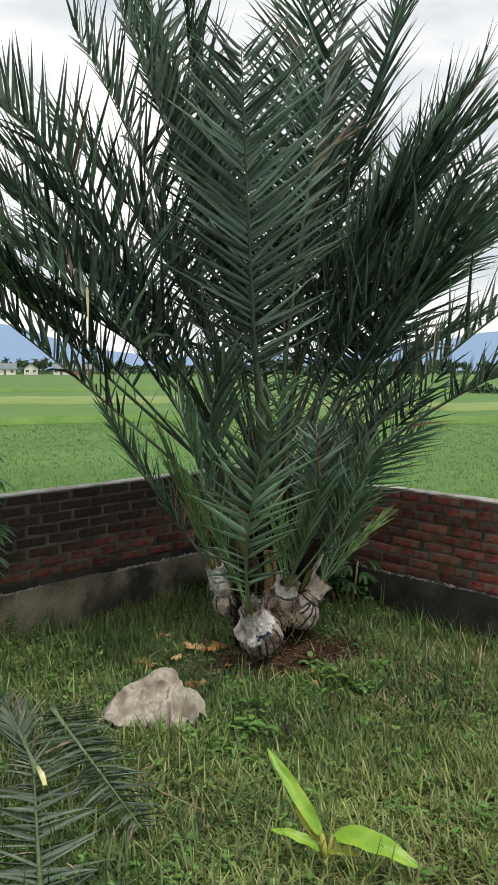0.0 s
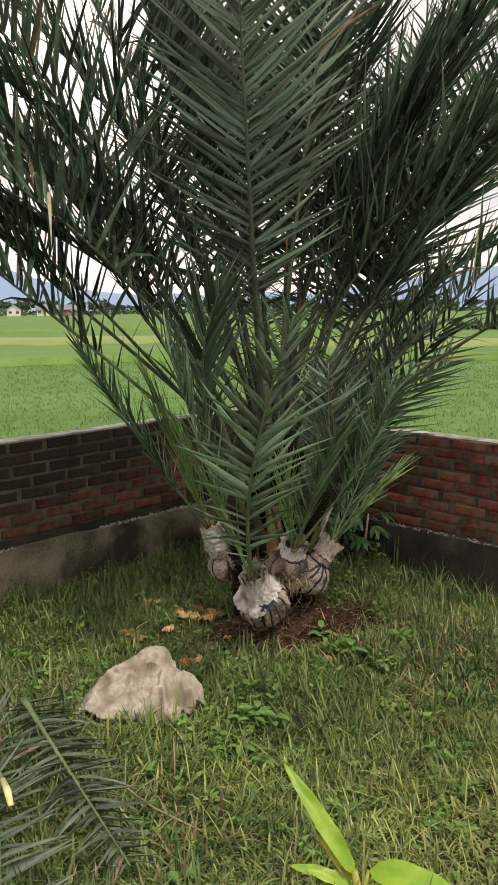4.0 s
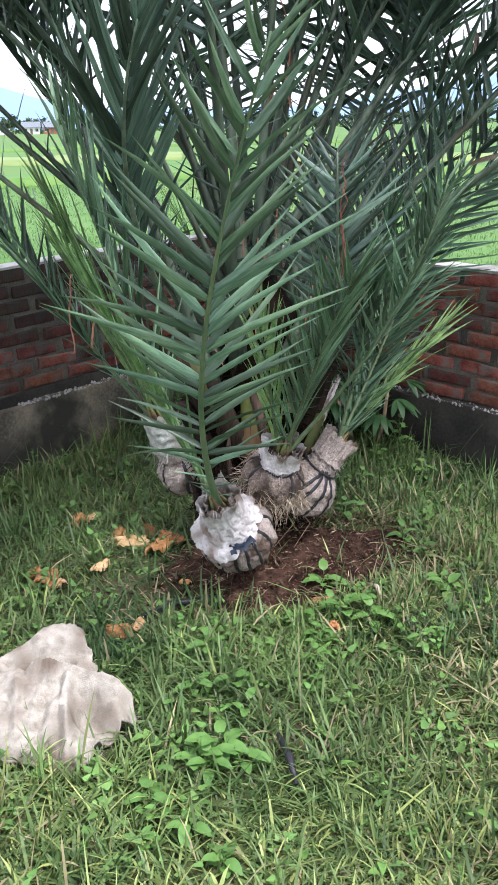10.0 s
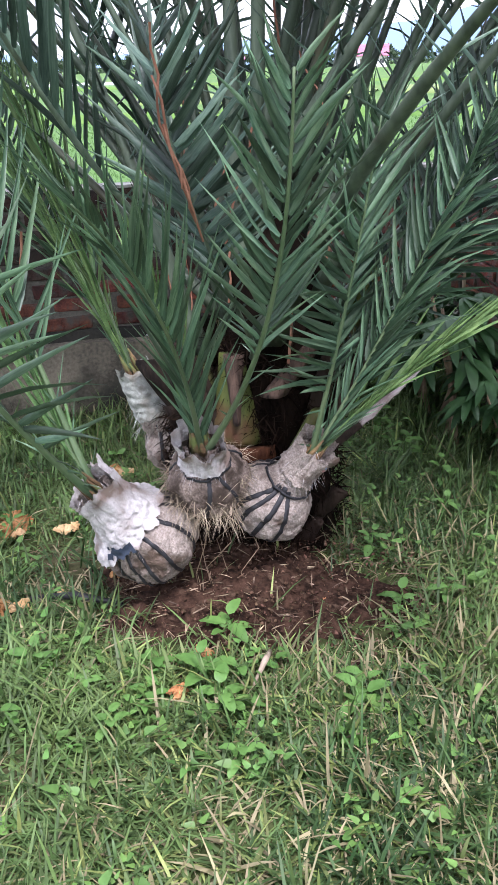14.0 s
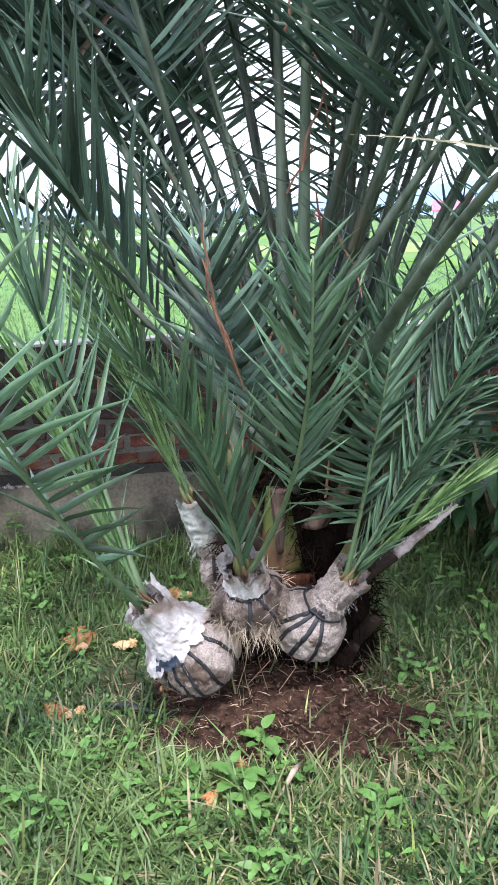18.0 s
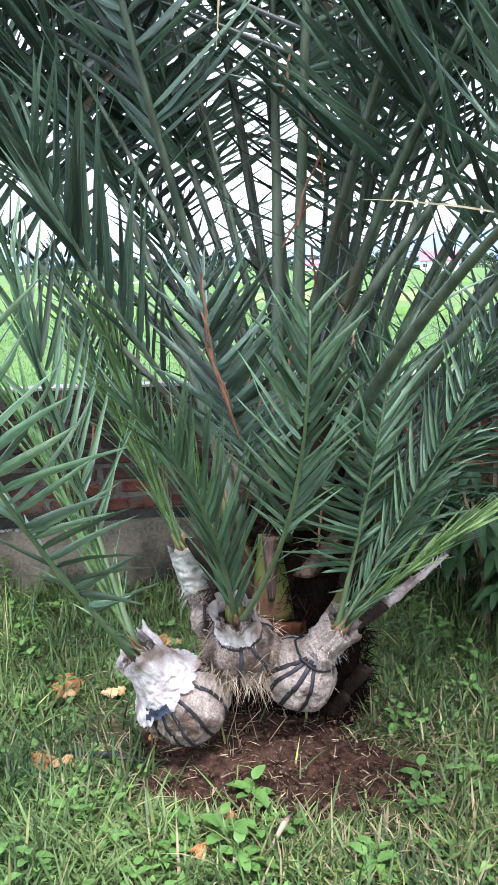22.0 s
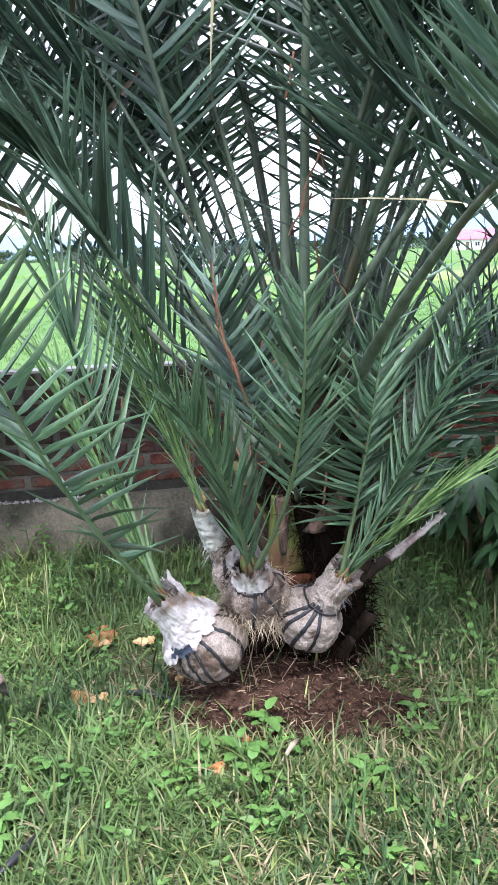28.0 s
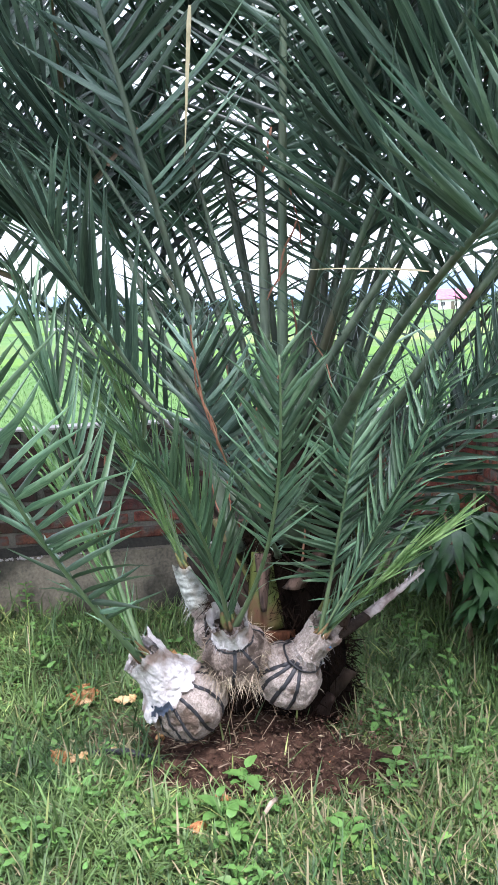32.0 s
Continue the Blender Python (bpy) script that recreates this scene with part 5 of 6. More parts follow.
# ---- cut fronds on the grass ----
def cut_frond(a, b, seed, leaf, pairs, pet, alpha, label, droop=0.05, vee=12, z=0.05, curve=0.0):
    a, b = Vector((*a, 0)), Vector((*b, 0))
    d = b - a
    ob = thing("cut_frond", (a.x, a.y, gz(a.x, a.y)), label, "palm frond", "cut fronds on the lawn")
    frond(ob, (a.x, a.y, gz(a.x, a.y) + z), math.degrees(math.atan2(d.y, d.x)), curve, 2 * curve, d.length, pet=pet, pairs=pairs, leaf=leaf, width=0.0135, alpha=alpha, vee=vee,
          seed=300 + seed, r0=0.009, mats=M_LEAF_CUT, stem=M_RACHIS_YOUNG, dry=0.02, droop=droop, spines=0, name="rachis", single=True, ranks=4, ruffle=6)
    return ob


cut_frond((-0.5, 2.0), (-0.78, 3.02), 1, 0.2, 34, 0.02, (88, 80), "cut grey-green palm frond lying flat on the lawn", z=0.06)
cut_frond((-0.74, 2.93), (-1.07, 3.66), 2, 0.2, 26, 0.12, (52, 20), "cut palm frond with a pale sliced end on the lawn", z=0.08, vee=26)
cut_frond((-0.82, 3.5), (-0.33, 2.56), 3, 0.2, 46, 0.02, (62, 44), "small cut palm frond with drooping leaflets on the lawn", z=0.07, vee=16)


def sliced_end():
    bm = bmesh.new()
    tube(bm, [(-0.69, 2.82, 0.1), (-0.715, 2.88, 0.11), (-0.75, 2.96, 0.1)], [0.008, 0.011, 0.008], 8, 0.5)
    ob = tagged(part("petiole_chip", bm, material("fresh_cut_pith", (0.5, 0.5, 0.2), (0.66, 0.64, 0.34), 20, 0.6, 0.2, 90)), "pale yellow freshly cut petiole end on the frond", "plant cutting")
    return ob


sliced_end()


# ---- banana seedling ----
def broad_leaf(bm, base, tip, width, sag=0.0, normal=(0, 0, 1), rows=14, cols=6, wave=0.004, shape=1.0, cup=0.25):
    """A broad blade from base to tip with a sunk midrib; returns nothing."""
    base, tip, nrm = Vector(base), Vector(tip), Vector(normal).normalized()
    ax = tip - base
    s = ax.cross(nrm).normalized()
    nrm = s.cross(ax).normalized()
    grid = []
    for i in range(rows + 1):
        t = i / rows
        w = width * 0.5 * (math.sin(math.pi * min(1, t ** 0.8 * 0.97 + 0.03)) ** 0.6) * (1 - 0.15 * t) * shape if 0 < t < 1 else width * 0.02
        c = base + ax * t + Vector((0, 0, -sag * t * t)) + nrm * (0.05 * ax.length * math.sin(math.pi * t))
        row = []
        for k in range(cols + 1):
            u = k / cols * 2 - 1
            q = c + s * (w * u) + nrm * (cup * w * abs(u) + wave * math.sin(t * 17 + u * 3) * abs(u))
            row.append(bm.verts.new(q))
        grid.append(row)
    for i in range(rows):
        for k in range(cols):
            bm.faces.new((grid[i][k], grid[i][k + 1], grid[i + 1][k + 1], grid[i + 1][k]))


def banana():
    x0, y0 = 0.225, 2.5
    g = gz(x0, y0)
    ob = thing("banana_seedling", (x0, y0, g), "young banana seedling with lime-green broad leaves in the grass", "seedling")
    bm = bmesh.new()
    tube(bm, [(x0, y0, g - 0.03), (x0 + 0.002, y0, g + 0.04), (x0 - 0.005, y0 + 0.003, g + 0.1)], [0.016, 0.014, 0.007], 9)
    tube(bm, [(x0 + 0.014, y0 - 0.005, g - 0.03), (x0 + 0.017, y0 - 0.004, g + 0.05), (x0 + 0.03, y0, g + 0.1)], [0.012, 0.01, 0.005], 8)
    part("pseudostem", bm, M_BANANA_OLD, ob, "short pale layered stem")
    for nm, b, t, w, sag, nr, mt in (
            ("leaf", (x0 - 0.004, y0, g + 0.09), (0.055, 2.64, g + 0.31), 0.046, 0.0, (0.3, -1, 0.35), M_BANANA),
            ("leaf", (x0 + 0.03, y0, g + 0.1), (0.5, 2.4, g + 0.1), 0.078, 0.05, (0.05, -0.55, 1), M_BANANA),
            ("leaf", (x0 - 0.005, y0, g + 0.05), (0.06, 2.52, g + 0.135), 0.036, 0.03, (0.2, -0.7, 1), M_BANANA),
            ("withered_leaf", (x0 - 0.006, y0 + 0.01, g + 0.07), (0.13, 2.56, g + 0.17), 0.035, 0.0, (0.3, -1, 0.5), M_BANANA_OLD),
            ("withered_leaf", (x0 + 0.015, y0 - 0.01, g + 0.05), (0.33, 2.45, g + 0.09), 0.035, 0.03, (0, -0.6, 1), M_BANANA_OLD)):
        bm = bmesh.new()
        broad_leaf(bm, b, t, w, sag, nr, cup=0.3)
        part(nm, bm, mt, ob)


banana()


# ---- grass ----
def yard_points(count, x0, x1, y0, y1, r, clear=True):
    p = np.stack([r.uniform(x0, x1, count), r.uniform(y0, y1, count)], 1)
    keep = inside(p[:, 0], p[:, 1]) > 0.03
    if clear:
        d = np.hypot((p[:, 0] - 0.22) / 0.4, (p[:, 1] - 4.32) / 0.27)
        wob = 0.16 * np.sin(9 * p[:, 0] + 4 * p[:, 1]) + 0.12 * np.sin(17 * p[:, 1] - 6 * p[:, 0])
        keep &= (d + wob > 0.95) | (r.random(count) < 0.1)
        e = np.hypot((p[:, 0] + 0.2) / 0.3, (p[:, 1] - 4.28) / 0.2)
        keep &= (e + wob > 0.9) | (r.random(count) < 0.3)
        keep &= np.hypot(p[:, 0] - PALM[0], p[:, 1] - PALM[1]) > 0.17
        keep &= np.maximum(abs(p[:, 0] + 0.41) / 0.2, abs(p[:, 1] - 3.61) / 0.14) > 1
    return p[keep]


def thin(x, y):
    """Bare and worn patches."""
    return 0.5 + 0.5 * np.sin(2.3 * x + 0.8) * np.sin(1.9 * y - 0.6) + 0.25 * np.sin(6.1 * x - 4.2 * y)


DRY_SPOTS = [(0.2, 3.53, 0.07), (0.6, 3.74, 0.2), (0.57, 3.52, 0.16), (-0.82, 3.66, 0.28), (0.86, 3.7, 0.22), (1.03, 3.9, 0.2), (-0.08, 4.12, 0.16), (0.5, 3.1, 0.15)]


def grass(name, count, blades, length, width, x0, x1, y0, y1, seed, label, lean=0.75):
    r = np.random.default_rng(seed)
    p = yard_points(count, x0, x1, y0, y1, r)
    w = thin(p[:, 0], p[:, 1])
    worn = 0.6 * np.exp(-((p[:, 0] + 0.95) / 0.42) ** 2 - ((p[:, 1] - 3.95) / 0.45) ** 2)
    for bx, by, br in DRY_SPOTS:
        worn = np.maximum(worn, 0.8 * np.exp(-((p[:, 0] - bx) / br) ** 2 - ((p[:, 1] - by) / (0.7 * br)) ** 2))
    p = p[r.random(len(p)) < 0.66 + 0.5 * w - 0.6 * worn]
    k = len(p)
    o = np.repeat(p, blades, 0) + r.normal(0, 0.014, (k * blades, 2))
    z = ground_z(o[:, 0], o[:, 1])
    o = np.stack([o[:, 0], o[:, 1], z - 0.004], 1)
    m = len(o)
    az = r.uniform(0, 2 * np.pi, m)
    tilt = np.clip(r.normal(lean, 0.35, m), 0.05, 1.4)
    a = np.stack([np.sin(tilt) * np.cos(az), np.sin(tilt) * np.sin(az), np.cos(tilt)], 1)
    s = np.stack([-np.sin(az), np.cos(az), np.zeros(m)], 1)
    tall = 1 + 0.5 * np.clip(0.5 - inside(o[:, 0], o[:, 1]), 0, 0.5) / 0.5
    ln = length * r.uniform(0.45, 1.35, m) * tall * (0.75 + 0.5 * np.repeat(r.random(k), blades))
    v, f = flat_blades(o, a, s, ln, width * r.uniform(0.6, 1.3, m), r.uniform(0.1, 0.55, m))
    dryness = np.clip(0.02 + 0.14 * np.sin(1.5 * o[:, 0] + 0.1) * (o[:, 0] > 0.45) + 0.1 * np.sin(3 * o[:, 1] + 2 * o[:, 0]), 0.02, 0.4)
    for bx, by, br in DRY_SPOTS:
        dryness = np.maximum(dryness, 0.24 * np.exp(-((o[:, 0] - bx) / (1.3 * br)) ** 2 - ((o[:, 1] - by) / br) ** 2))
    pale = np.clip(0.09 + 0.8 * np.exp(-((o[:, 0] - 0.8) / 0.75) ** 2) / (1 + np.exp((o[:, 1] - 3.35) / 0.1)) + 0.12 * np.sin(4 * o[:, 0] + 3 * o[:, 1]), 0.04, 0.85)
    ids = np.repeat(np.where(r.random(m) < dryness, 1, np.where(r.random(m) < pale, 2, 0)), 3)
    ob = place(mesh_arrays(name, v, f, ids, True), name, [M_GRASS, M_GRASS_DRY, M_GRASS_PALE])
    return tagged(ob, label, "grass", kind="stuff")


grass("lawn_grass", 29000, 8, 0.076, 0.0052, -2.1, 2.2, 1.2, 6.1, 11, "short thick green lawn grass", 0.95)
grass("long_grass", 7500, 7, 0.14, 0.0055, -2.1, 2.2, 1.6, 6.1, 12, "longer tufts of green grass in the lawn", 0.7)
grass("lawn_grass", 5200, 8, 0.08, 0.0045, 0.2, 1.4, 3.0, 5.4, 14, "fine green lawn grass beside the palm", 0.95)
grass("outer_grass", 11000, 8, 0.085, 0.0075, -3.8, 3.8, -1.8, 4.2, 13, "rough green lawn grass round the yard")


# ---- small broad-leaved weeds ----
def creeping_weeds(count, seed):
    r = np.random.default_rng(seed)
    p = yard_points(count, -2.0, 2.1, 1.8, 6.0, r)
    k, b = len(p), 6
    o = np.repeat(p, b, 0) + r.normal(0, 0.018, (k * b, 2))
    o = np.stack([o[:, 0], o[:, 1], ground_z(o[:, 0], o[:, 1]) + r.uniform(0.008, 0.05, len(o))], 1)
    az, up = r.uniform(0, 6.28, len(o)), r.uniform(-0.1, 0.6, len(o))
    a = unit(np.stack([np.cos(az), np.sin(az), up], 1))
    n = np.tile(np.array([0, 0, 1.0]), (len(o), 1)) + r.normal(0, 0.25, (len(o), 3))
    ln = np.repeat(r.uniform(0.014, 0.034, k), b) * r.uniform(0.7, 1.2, k * b)
    v, f = folded_blades(o, a, n, ln, ln * 0.55, np.full(len(o), 0.1), 0.15)
    return tagged(place(mesh_arrays("creeping_weeds", v, f, None, True), "creeping_weeds", M_WEED), "small round-leaved creeping weeds among the grass", "weeds", kind="stuff")


creeping_weeds(2300, 21)


def weed(x, y, leaves, size, height, seed, label):
    r = random.Random(seed)
    g = gz(x, y)
    ob = thing("broadleaf_weed", (x, y, g), label, "weed", "broad-leaved weeds in the lawn")
    bm = bmesh.new()
    tube(bm, [(x, y, g - 0.01), (x + r.uniform(-0.01, 0.01), y, g + height * 0.5), (x + r.uniform(-0.015, 0.015), y, g + height)], [0.003, 0.0025, 0.0015], 5)
    part("stem", bm, M_WEED, ob)
    for k in range(leaves):
        a = k * 2.4 + r.uniform(-0.3, 0.3)
        h = g + height * (0.25 + 0.75 * k / max(1, leaves - 1))
        ln = size * r.uniform(0.75, 1.15)
        tilt = r.uniform(-0.1, 0.6)
        d = Vector((math.cos(a), math.sin(a), tilt)).normalized()
        b = Vector((x, y, h)) + d * size * 0.2
        bm = bmesh.new()
        broad_leaf(bm, b, b + d * ln, ln * 0.56, 0.2 * ln, (0, 0, 1), 7, 4, 0.001, cup=0.18)
        tube(bm, [Vector((x, y, h)), b + d * 0.003], 0.0012, 4)
        part("leaf", bm, M_WEED, ob)


WEEDS = [(0.34, 3.98, 6, 0.075, 0.07), (0.3, 4.12, 7, 0.06, 0.08), (0.01, 3.5, 8, 0.075, 0.07), (-0.04, 3.46, 6, 0.065, 0.06), (0.06, 3.46, 6, 0.06, 0.06), (0.04, 3.7, 6, 0.05, 0.08), (0.41, 3.93, 7, 0.055, 0.08), (0.64, 4.07, 5, 0.065, 0.07),
         (0.25, 3.79, 7, 0.05, 0.07), (0.52, 3.83, 6, 0.045, 0.07), (-0.13, 3.35, 7, 0.055, 0.06), (0.42, 4.6, 7, 0.05, 0.08), (0.58, 4.4, 7, 0.05, 0.08), (0.66, 4.48, 6, 0.05, 0.08), (0.21, 5.25, 9, 0.05, 0.1), (0.1, 5.35, 9, 0.05, 0.1), (0.3, 5.1, 9, 0.05, 0.1), (-0.02, 3.86, 7, 0.055, 0.07), (-0.05, 3.7, 6, 0.05, 0.06), (0.27, 3.89, 6, 0.05, 0.06),
         (0.31, 4.0, 7, 0.045, 0.07), (0.22, 3.98, 6, 0.05, 0.06), (0.4, 4.02, 6, 0.04, 0.06), (-0.01, 3.44, 7, 0.055, 0.08), (0.07, 3.6, 4, 0.05, 0.07),
         (-0.05, 3.28, 8, 0.05, 0.06), (0.02, 3.2, 6, 0.045, 0.05), (-0.14, 3.24, 6, 0.045, 0.05), (0.48, 3.92, 5, 0.04, 0.05), (0.12, 3.86, 6, 0.04, 0.05),
         (0.26, 3.86, 7, 0.035, 0.05), (-0.05, 3.86, 6, 0.035, 0.04), (0.62, 4.3, 6, 0.04, 0.07), (0.7, 4.2, 6, 0.035, 0.06), (0.66, 3.98, 6, 0.035, 0.05),
         (-0.2, 2.56, 5, 0.05, 0.06), (-0.35, 2.42, 6, 0.035, 0.05), (-0.42, 2.5, 6, 0.03, 0.04), (0.95, 3.5, 6, 0.045, 0.09), (1.0, 3.3, 6, 0.04, 0.07),
         (0.45, 5.0, 7, 0.045, 0.1), (0.6, 5.05, 7, 0.045, 0.1), (0.75, 4.9, 7, 0.045, 0.1), (0.52, 4.85, 7, 0.04, 0.08), (0.85, 4.75, 7, 0.04, 0.08), (0.66, 4.75, 6, 0.04, 0.07),
         (-0.75, 5.15, 7, 0.035, 0.12), (-0.65, 5.25, 7, 0.03, 0.1), (-0.95, 4.5, 6, 0.04, 0.06), (-1.42, 4.6, 14, 0.05, 0.2), (-1.3, 4.66, 14, 0.045, 0.16), (-1.22, 4.8, 12, 0.04, 0.14), (-1.46, 4.42, 14, 0.05, 0.22), (-1.5, 4.3, 12, 0.05, 0.18), (-0.2, 5.7, 12, 0.045, 0.18), (-0.08, 5.85, 12, 0.04, 0.2), (0.12, 5.8, 14, 0.05, 0.24), (0.4, 5.5, 14, 0.05, 0.22), (0.55, 5.3, 14, 0.05, 0.2), (0.7, 5.15, 12, 0.05, 0.18), (0.63, 4.1, 5, 0.045, 0.08), (-0.55, 4.3, 6, 0.04, 0.06), (-0.8, 3.9, 6, 0.045, 0.06)]
for k, (x, y, n, sz, h) in enumerate(WEEDS):
    weed(x, y, n, 0.9 * sz, 0.75 * h if h < 0.1 else h, k, "bright green broad-leaved weed growing in the grass")


# ---- sapling by the wall and the shrub at the yard's edge ----
def sapling(x, y, stems, height, size, seed, label):
    r = random.Random(seed)
    g = gz(x, y)
    ob = thing("sapling", (x, y, g), label, "shrub")
    for k in range(stems):
        a = r.uniform(0, 6.28)
        top = Vector((x + 0.06 * k - 0.06 + 0.1 * math.cos(a), y - 0.05 * k + 0.08 * math.sin(a), g + height * r.uniform(0.8, 1.1)))
        foot = Vector((x + 0.04 * k, y - 0.05 * k, g - 0.03))
        bm = bmesh.new()
        tube(bm, [foot, foot.lerp(top, 0.5) + Vector((0.015, 0.01, 0)), top], [0.011, 0.009, 0.005], 7)
        part("stem", bm, M_TWIG, ob)
        for j in range(9):
            t = 0.55 + 0.45 * j / 8
            q = foot.lerp(top, t)
            aa = j * 2.4 + k
            d = Vector((math.cos(aa), math.sin(aa), 0.35)).normalized()
            e = q + d * size * 0.8
            bm = bmesh.new()
            tube(bm, [q, e], [0.002, 0.0015], 4)
            stalk = part("leaf_stalk", bm, M_SHRUB, ob)
            for w in range(5):
                bm = bmesh.new()
                ang = aa + (w - 2) * 0.55
                dd = Vector((math.cos(ang), math.sin(ang), -0.35 - 0.1 * abs(w - 2))).normalized()
                broad_leaf(bm, e, e + dd * size * (1.15 - 0.15 * abs(w - 2)), size * 0.3, 0.15 * size, (0, 0, 1), 7, 4, 0.001, cup=0.15)
                part("leaf", bm, M_SHRUB, stalk)
    return ob


M_SHRUB = material("shrub_leaf", (0.024, 0.07, 0.022), (0.056, 0.13, 0.042), 8, 0.45, 0.1, 50, 0.25, "island", translucent=0.15)
sapling(0.3, 5.45, 3, 0.55, 0.13, 1, "slender green-leaved sapling standing against the wall in shade")
sapling(0.1, 5.72, 4, 0.4, 0.11, 3, "low dark green shrub in the shaded corner of the walls")
sapling(0.52, 5.32, 3, 0.34, 0.1, 4, "low dark green shrub growing at the foot of the wall")
sapling(-1.47, 4.40, 3, 0.95, 0.12, 2, "green-leaved shrub at the edge of the yard by the wall")


# ---- husk pieces, twigs and scraps ----
def husk(x, y, size, seed, tone=None):
    """A torn, curved piece of husk with a ragged outline and loose fibres."""
    r = random.Random(seed)
    bm = bmesh.new()
    n, m = 12, 9
    grid = []
    cut = [r.uniform(0.55, 1.0) for _ in range(m + 1)], [r.uniform(0.55, 1.0) for _ in range(m + 1)]
    for i in range(n + 1):
        row = []
        for k in range(m + 1):
            u, v = i / n * 2 - 1, k / m * 2 - 1
            e = cut[0][k] if u > 0 else cut[1][k]
            w = 0.55 * (1 - 0.35 * u * u * r.uniform(0.8, 1.2))
            q = Vector((u * size * e, v * size * w, size * (0.3 * (1 - v * v) + 0.16 * noise.noise(Vector((u * 2.5, v * 2.5, seed))) + 0.05 * r.uniform(-1, 1))))
            row.append(bm.verts.new(q))
        grid.append(row)
    for i in range(n):
        for k in range(m):
            bm.faces.new((grid[i][k], grid[i + 1][k], grid[i + 1][k + 1], grid[i][k + 1]))
    low = bmesh.ops.extrude_face_region(bm, geom=bm.faces[:])
    for g in low["geom"]:
        if isinstance(g, bmesh.types.BMVert):
            g.co.z -= size * r.uniform(0.08, 0.2)
    bmesh.ops.recalc_face_normals(bm, faces=bm.faces[:])
    bm.transform(pose(x, y, gz(x, y) + 0.022, r.uniform(-25, 25), r.uniform(-18, 18), r.uniform(0, 360)))
    return tagged(part("coconut_husk", bm, tone or M_HUSK, None, "", False), "orange-brown fibrous coconut husk chip on the ground", "husk", "husk chips on the ground")


M_HUSK_PALE = material("pale_husk", (0.5, 0.3, 0.13), (0.72, 0.5, 0.27), 24, 0.85, 0.6, 160, 0.2, "piece")
HUSKS = [(-0.29, 4.49, 0.06, 1), (-0.2, 4.45, 0.065, 0), (-0.16, 4.5, 0.05, 0), (-0.49, 4.67, 0.055, 0), (-0.46, 4.68, 0.04, 1), (-0.53, 4.29, 0.06, 0), (-0.49, 4.27, 0.035, 1), (-0.37, 4.34, 0.04, 1),
         (-0.265, 3.99, 0.048, 0), (-0.225, 4.01, 0.034, 1), (0.225, 4.36, 0.018, 0), (0.295, 4.37, 0.03, 1), (0.31, 3.93, 0.03, 0), (-0.58, 4.33, 0.035, 0), (0.29, 4.05, 0.03, 0), (-0.1, 4.22, 0.025, 0),
         (-0.16, 4.09, 0.018, 1), (-0.34, 4.55, 0.045, 0), (-0.24, 4.56, 0.04, 0), (0.42, 4.35, 0.03, 0)]
for k, (x, y, sz, pale) in enumerate(HUSKS):
    husk(x, y, sz, k, M_HUSK_PALE if pale else None)


def twig(name, pts, rad, mat, label, cat):
    bm = bmesh.new()
    tube(bm, [(x, y, gz(x, y) + h) for x, y, h in pts], rad, 6)
    return tagged(part(name, bm, mat), label, cat)


twig("dry_twig", [(-0.42, 3.02, 0.05), (-0.3, 2.9, 0.045), (-0.16, 2.79, 0.04)], [0.002, 0.0035, 0.003], M_TWIG, "thin dry twig lying on the lawn", "twig")
twig("dry_twig", [(-0.42, 3.02, 0.05), (-0.38, 2.99, 0.06), (-0.34, 3.06, 0.07)], [0.002, 0.002, 0.001], M_TWIG, "thin dry twig lying on the lawn", "twig")
twig("plastic_strip", [(-0.22, 4.05, 0.02), (-0.12, 4.1, 0.025), (0.0, 4.13, 0.02)], [0.008, 0.01, 0.006], M_STRAP, "black rubber strip scrap in the grass", "scrap")
twig("plastic_strip", [(0.14, 3.52, 0.03), (0.16, 3.45, 0.035), (0.17, 3.38, 0.03)], [0.006, 0.009, 0.005], M_STRAP, "black rubber strip scrap in the grass", "scrap")
twig("dry_straw", [(0.42, 4.1, 0.03), (0.44, 4.05, 0.05), (0.45, 3.98, 0.03)], [0.005, 0.007, 0.002], M_STRAW, "flat dry straw leaf on the soil", "straw")


M_LITTER = material("litter_bits", (0.1, 0.06, 0.035), (0.34, 0.26, 0.17), 60, 0.85, 0.1, 90, 0.6, "island")


def soil_litter():
    r = np.random.default_rng(31)
    k = 1600
    a, q = r.uniform(0, 6.28, k), 0.5 * np.sqrt(r.random(k))
    o = np.stack([0.28 + q * np.cos(a), 4.3 + q * np.sin(a)], 1)
    o[:500] = np.stack([-0.2 + 0.55 * q[:500] * np.cos(a[:500]), 4.36 + 0.5 * q[:500] * np.sin(a[:500])], 1)
    d = np.hypot(o[:, 0] - 0.26, o[:, 1] - 4.34) / 0.42
    z = ground_z(o[:, 0], o[:, 1]) + np.clip(0.045 * (1 - d * d), 0, 1) + 0.008
    b = r.uniform(0, 6.28, k)
    ax = unit(np.stack([np.cos(b), np.sin(b), r.normal(0.12, 0.25, k)], 1))
    v, f = flat_blades(np.stack([o[:, 0], o[:, 1], z], 1), ax, unit(np.cross(ax, r.normal(0, 1, ax.shape))), r.uniform(0.01, 0.05, k), r.uniform(0.0012, 0.004, k), r.uniform(0, 0.3, k))
    return tagged(place(mesh_arrays("straw_litter", v, f), "straw_litter", M_LITTER), "scattered dry straw and root bits on the soil", "litter", kind="stuff")


soil_litter()


M_CRUMB = material("coir_crumb", (0.03, 0.016, 0.01), (0.16, 0.095, 0.062), 50, 0.95, 0.2, 90, 0.6, "island", spec=0.1)


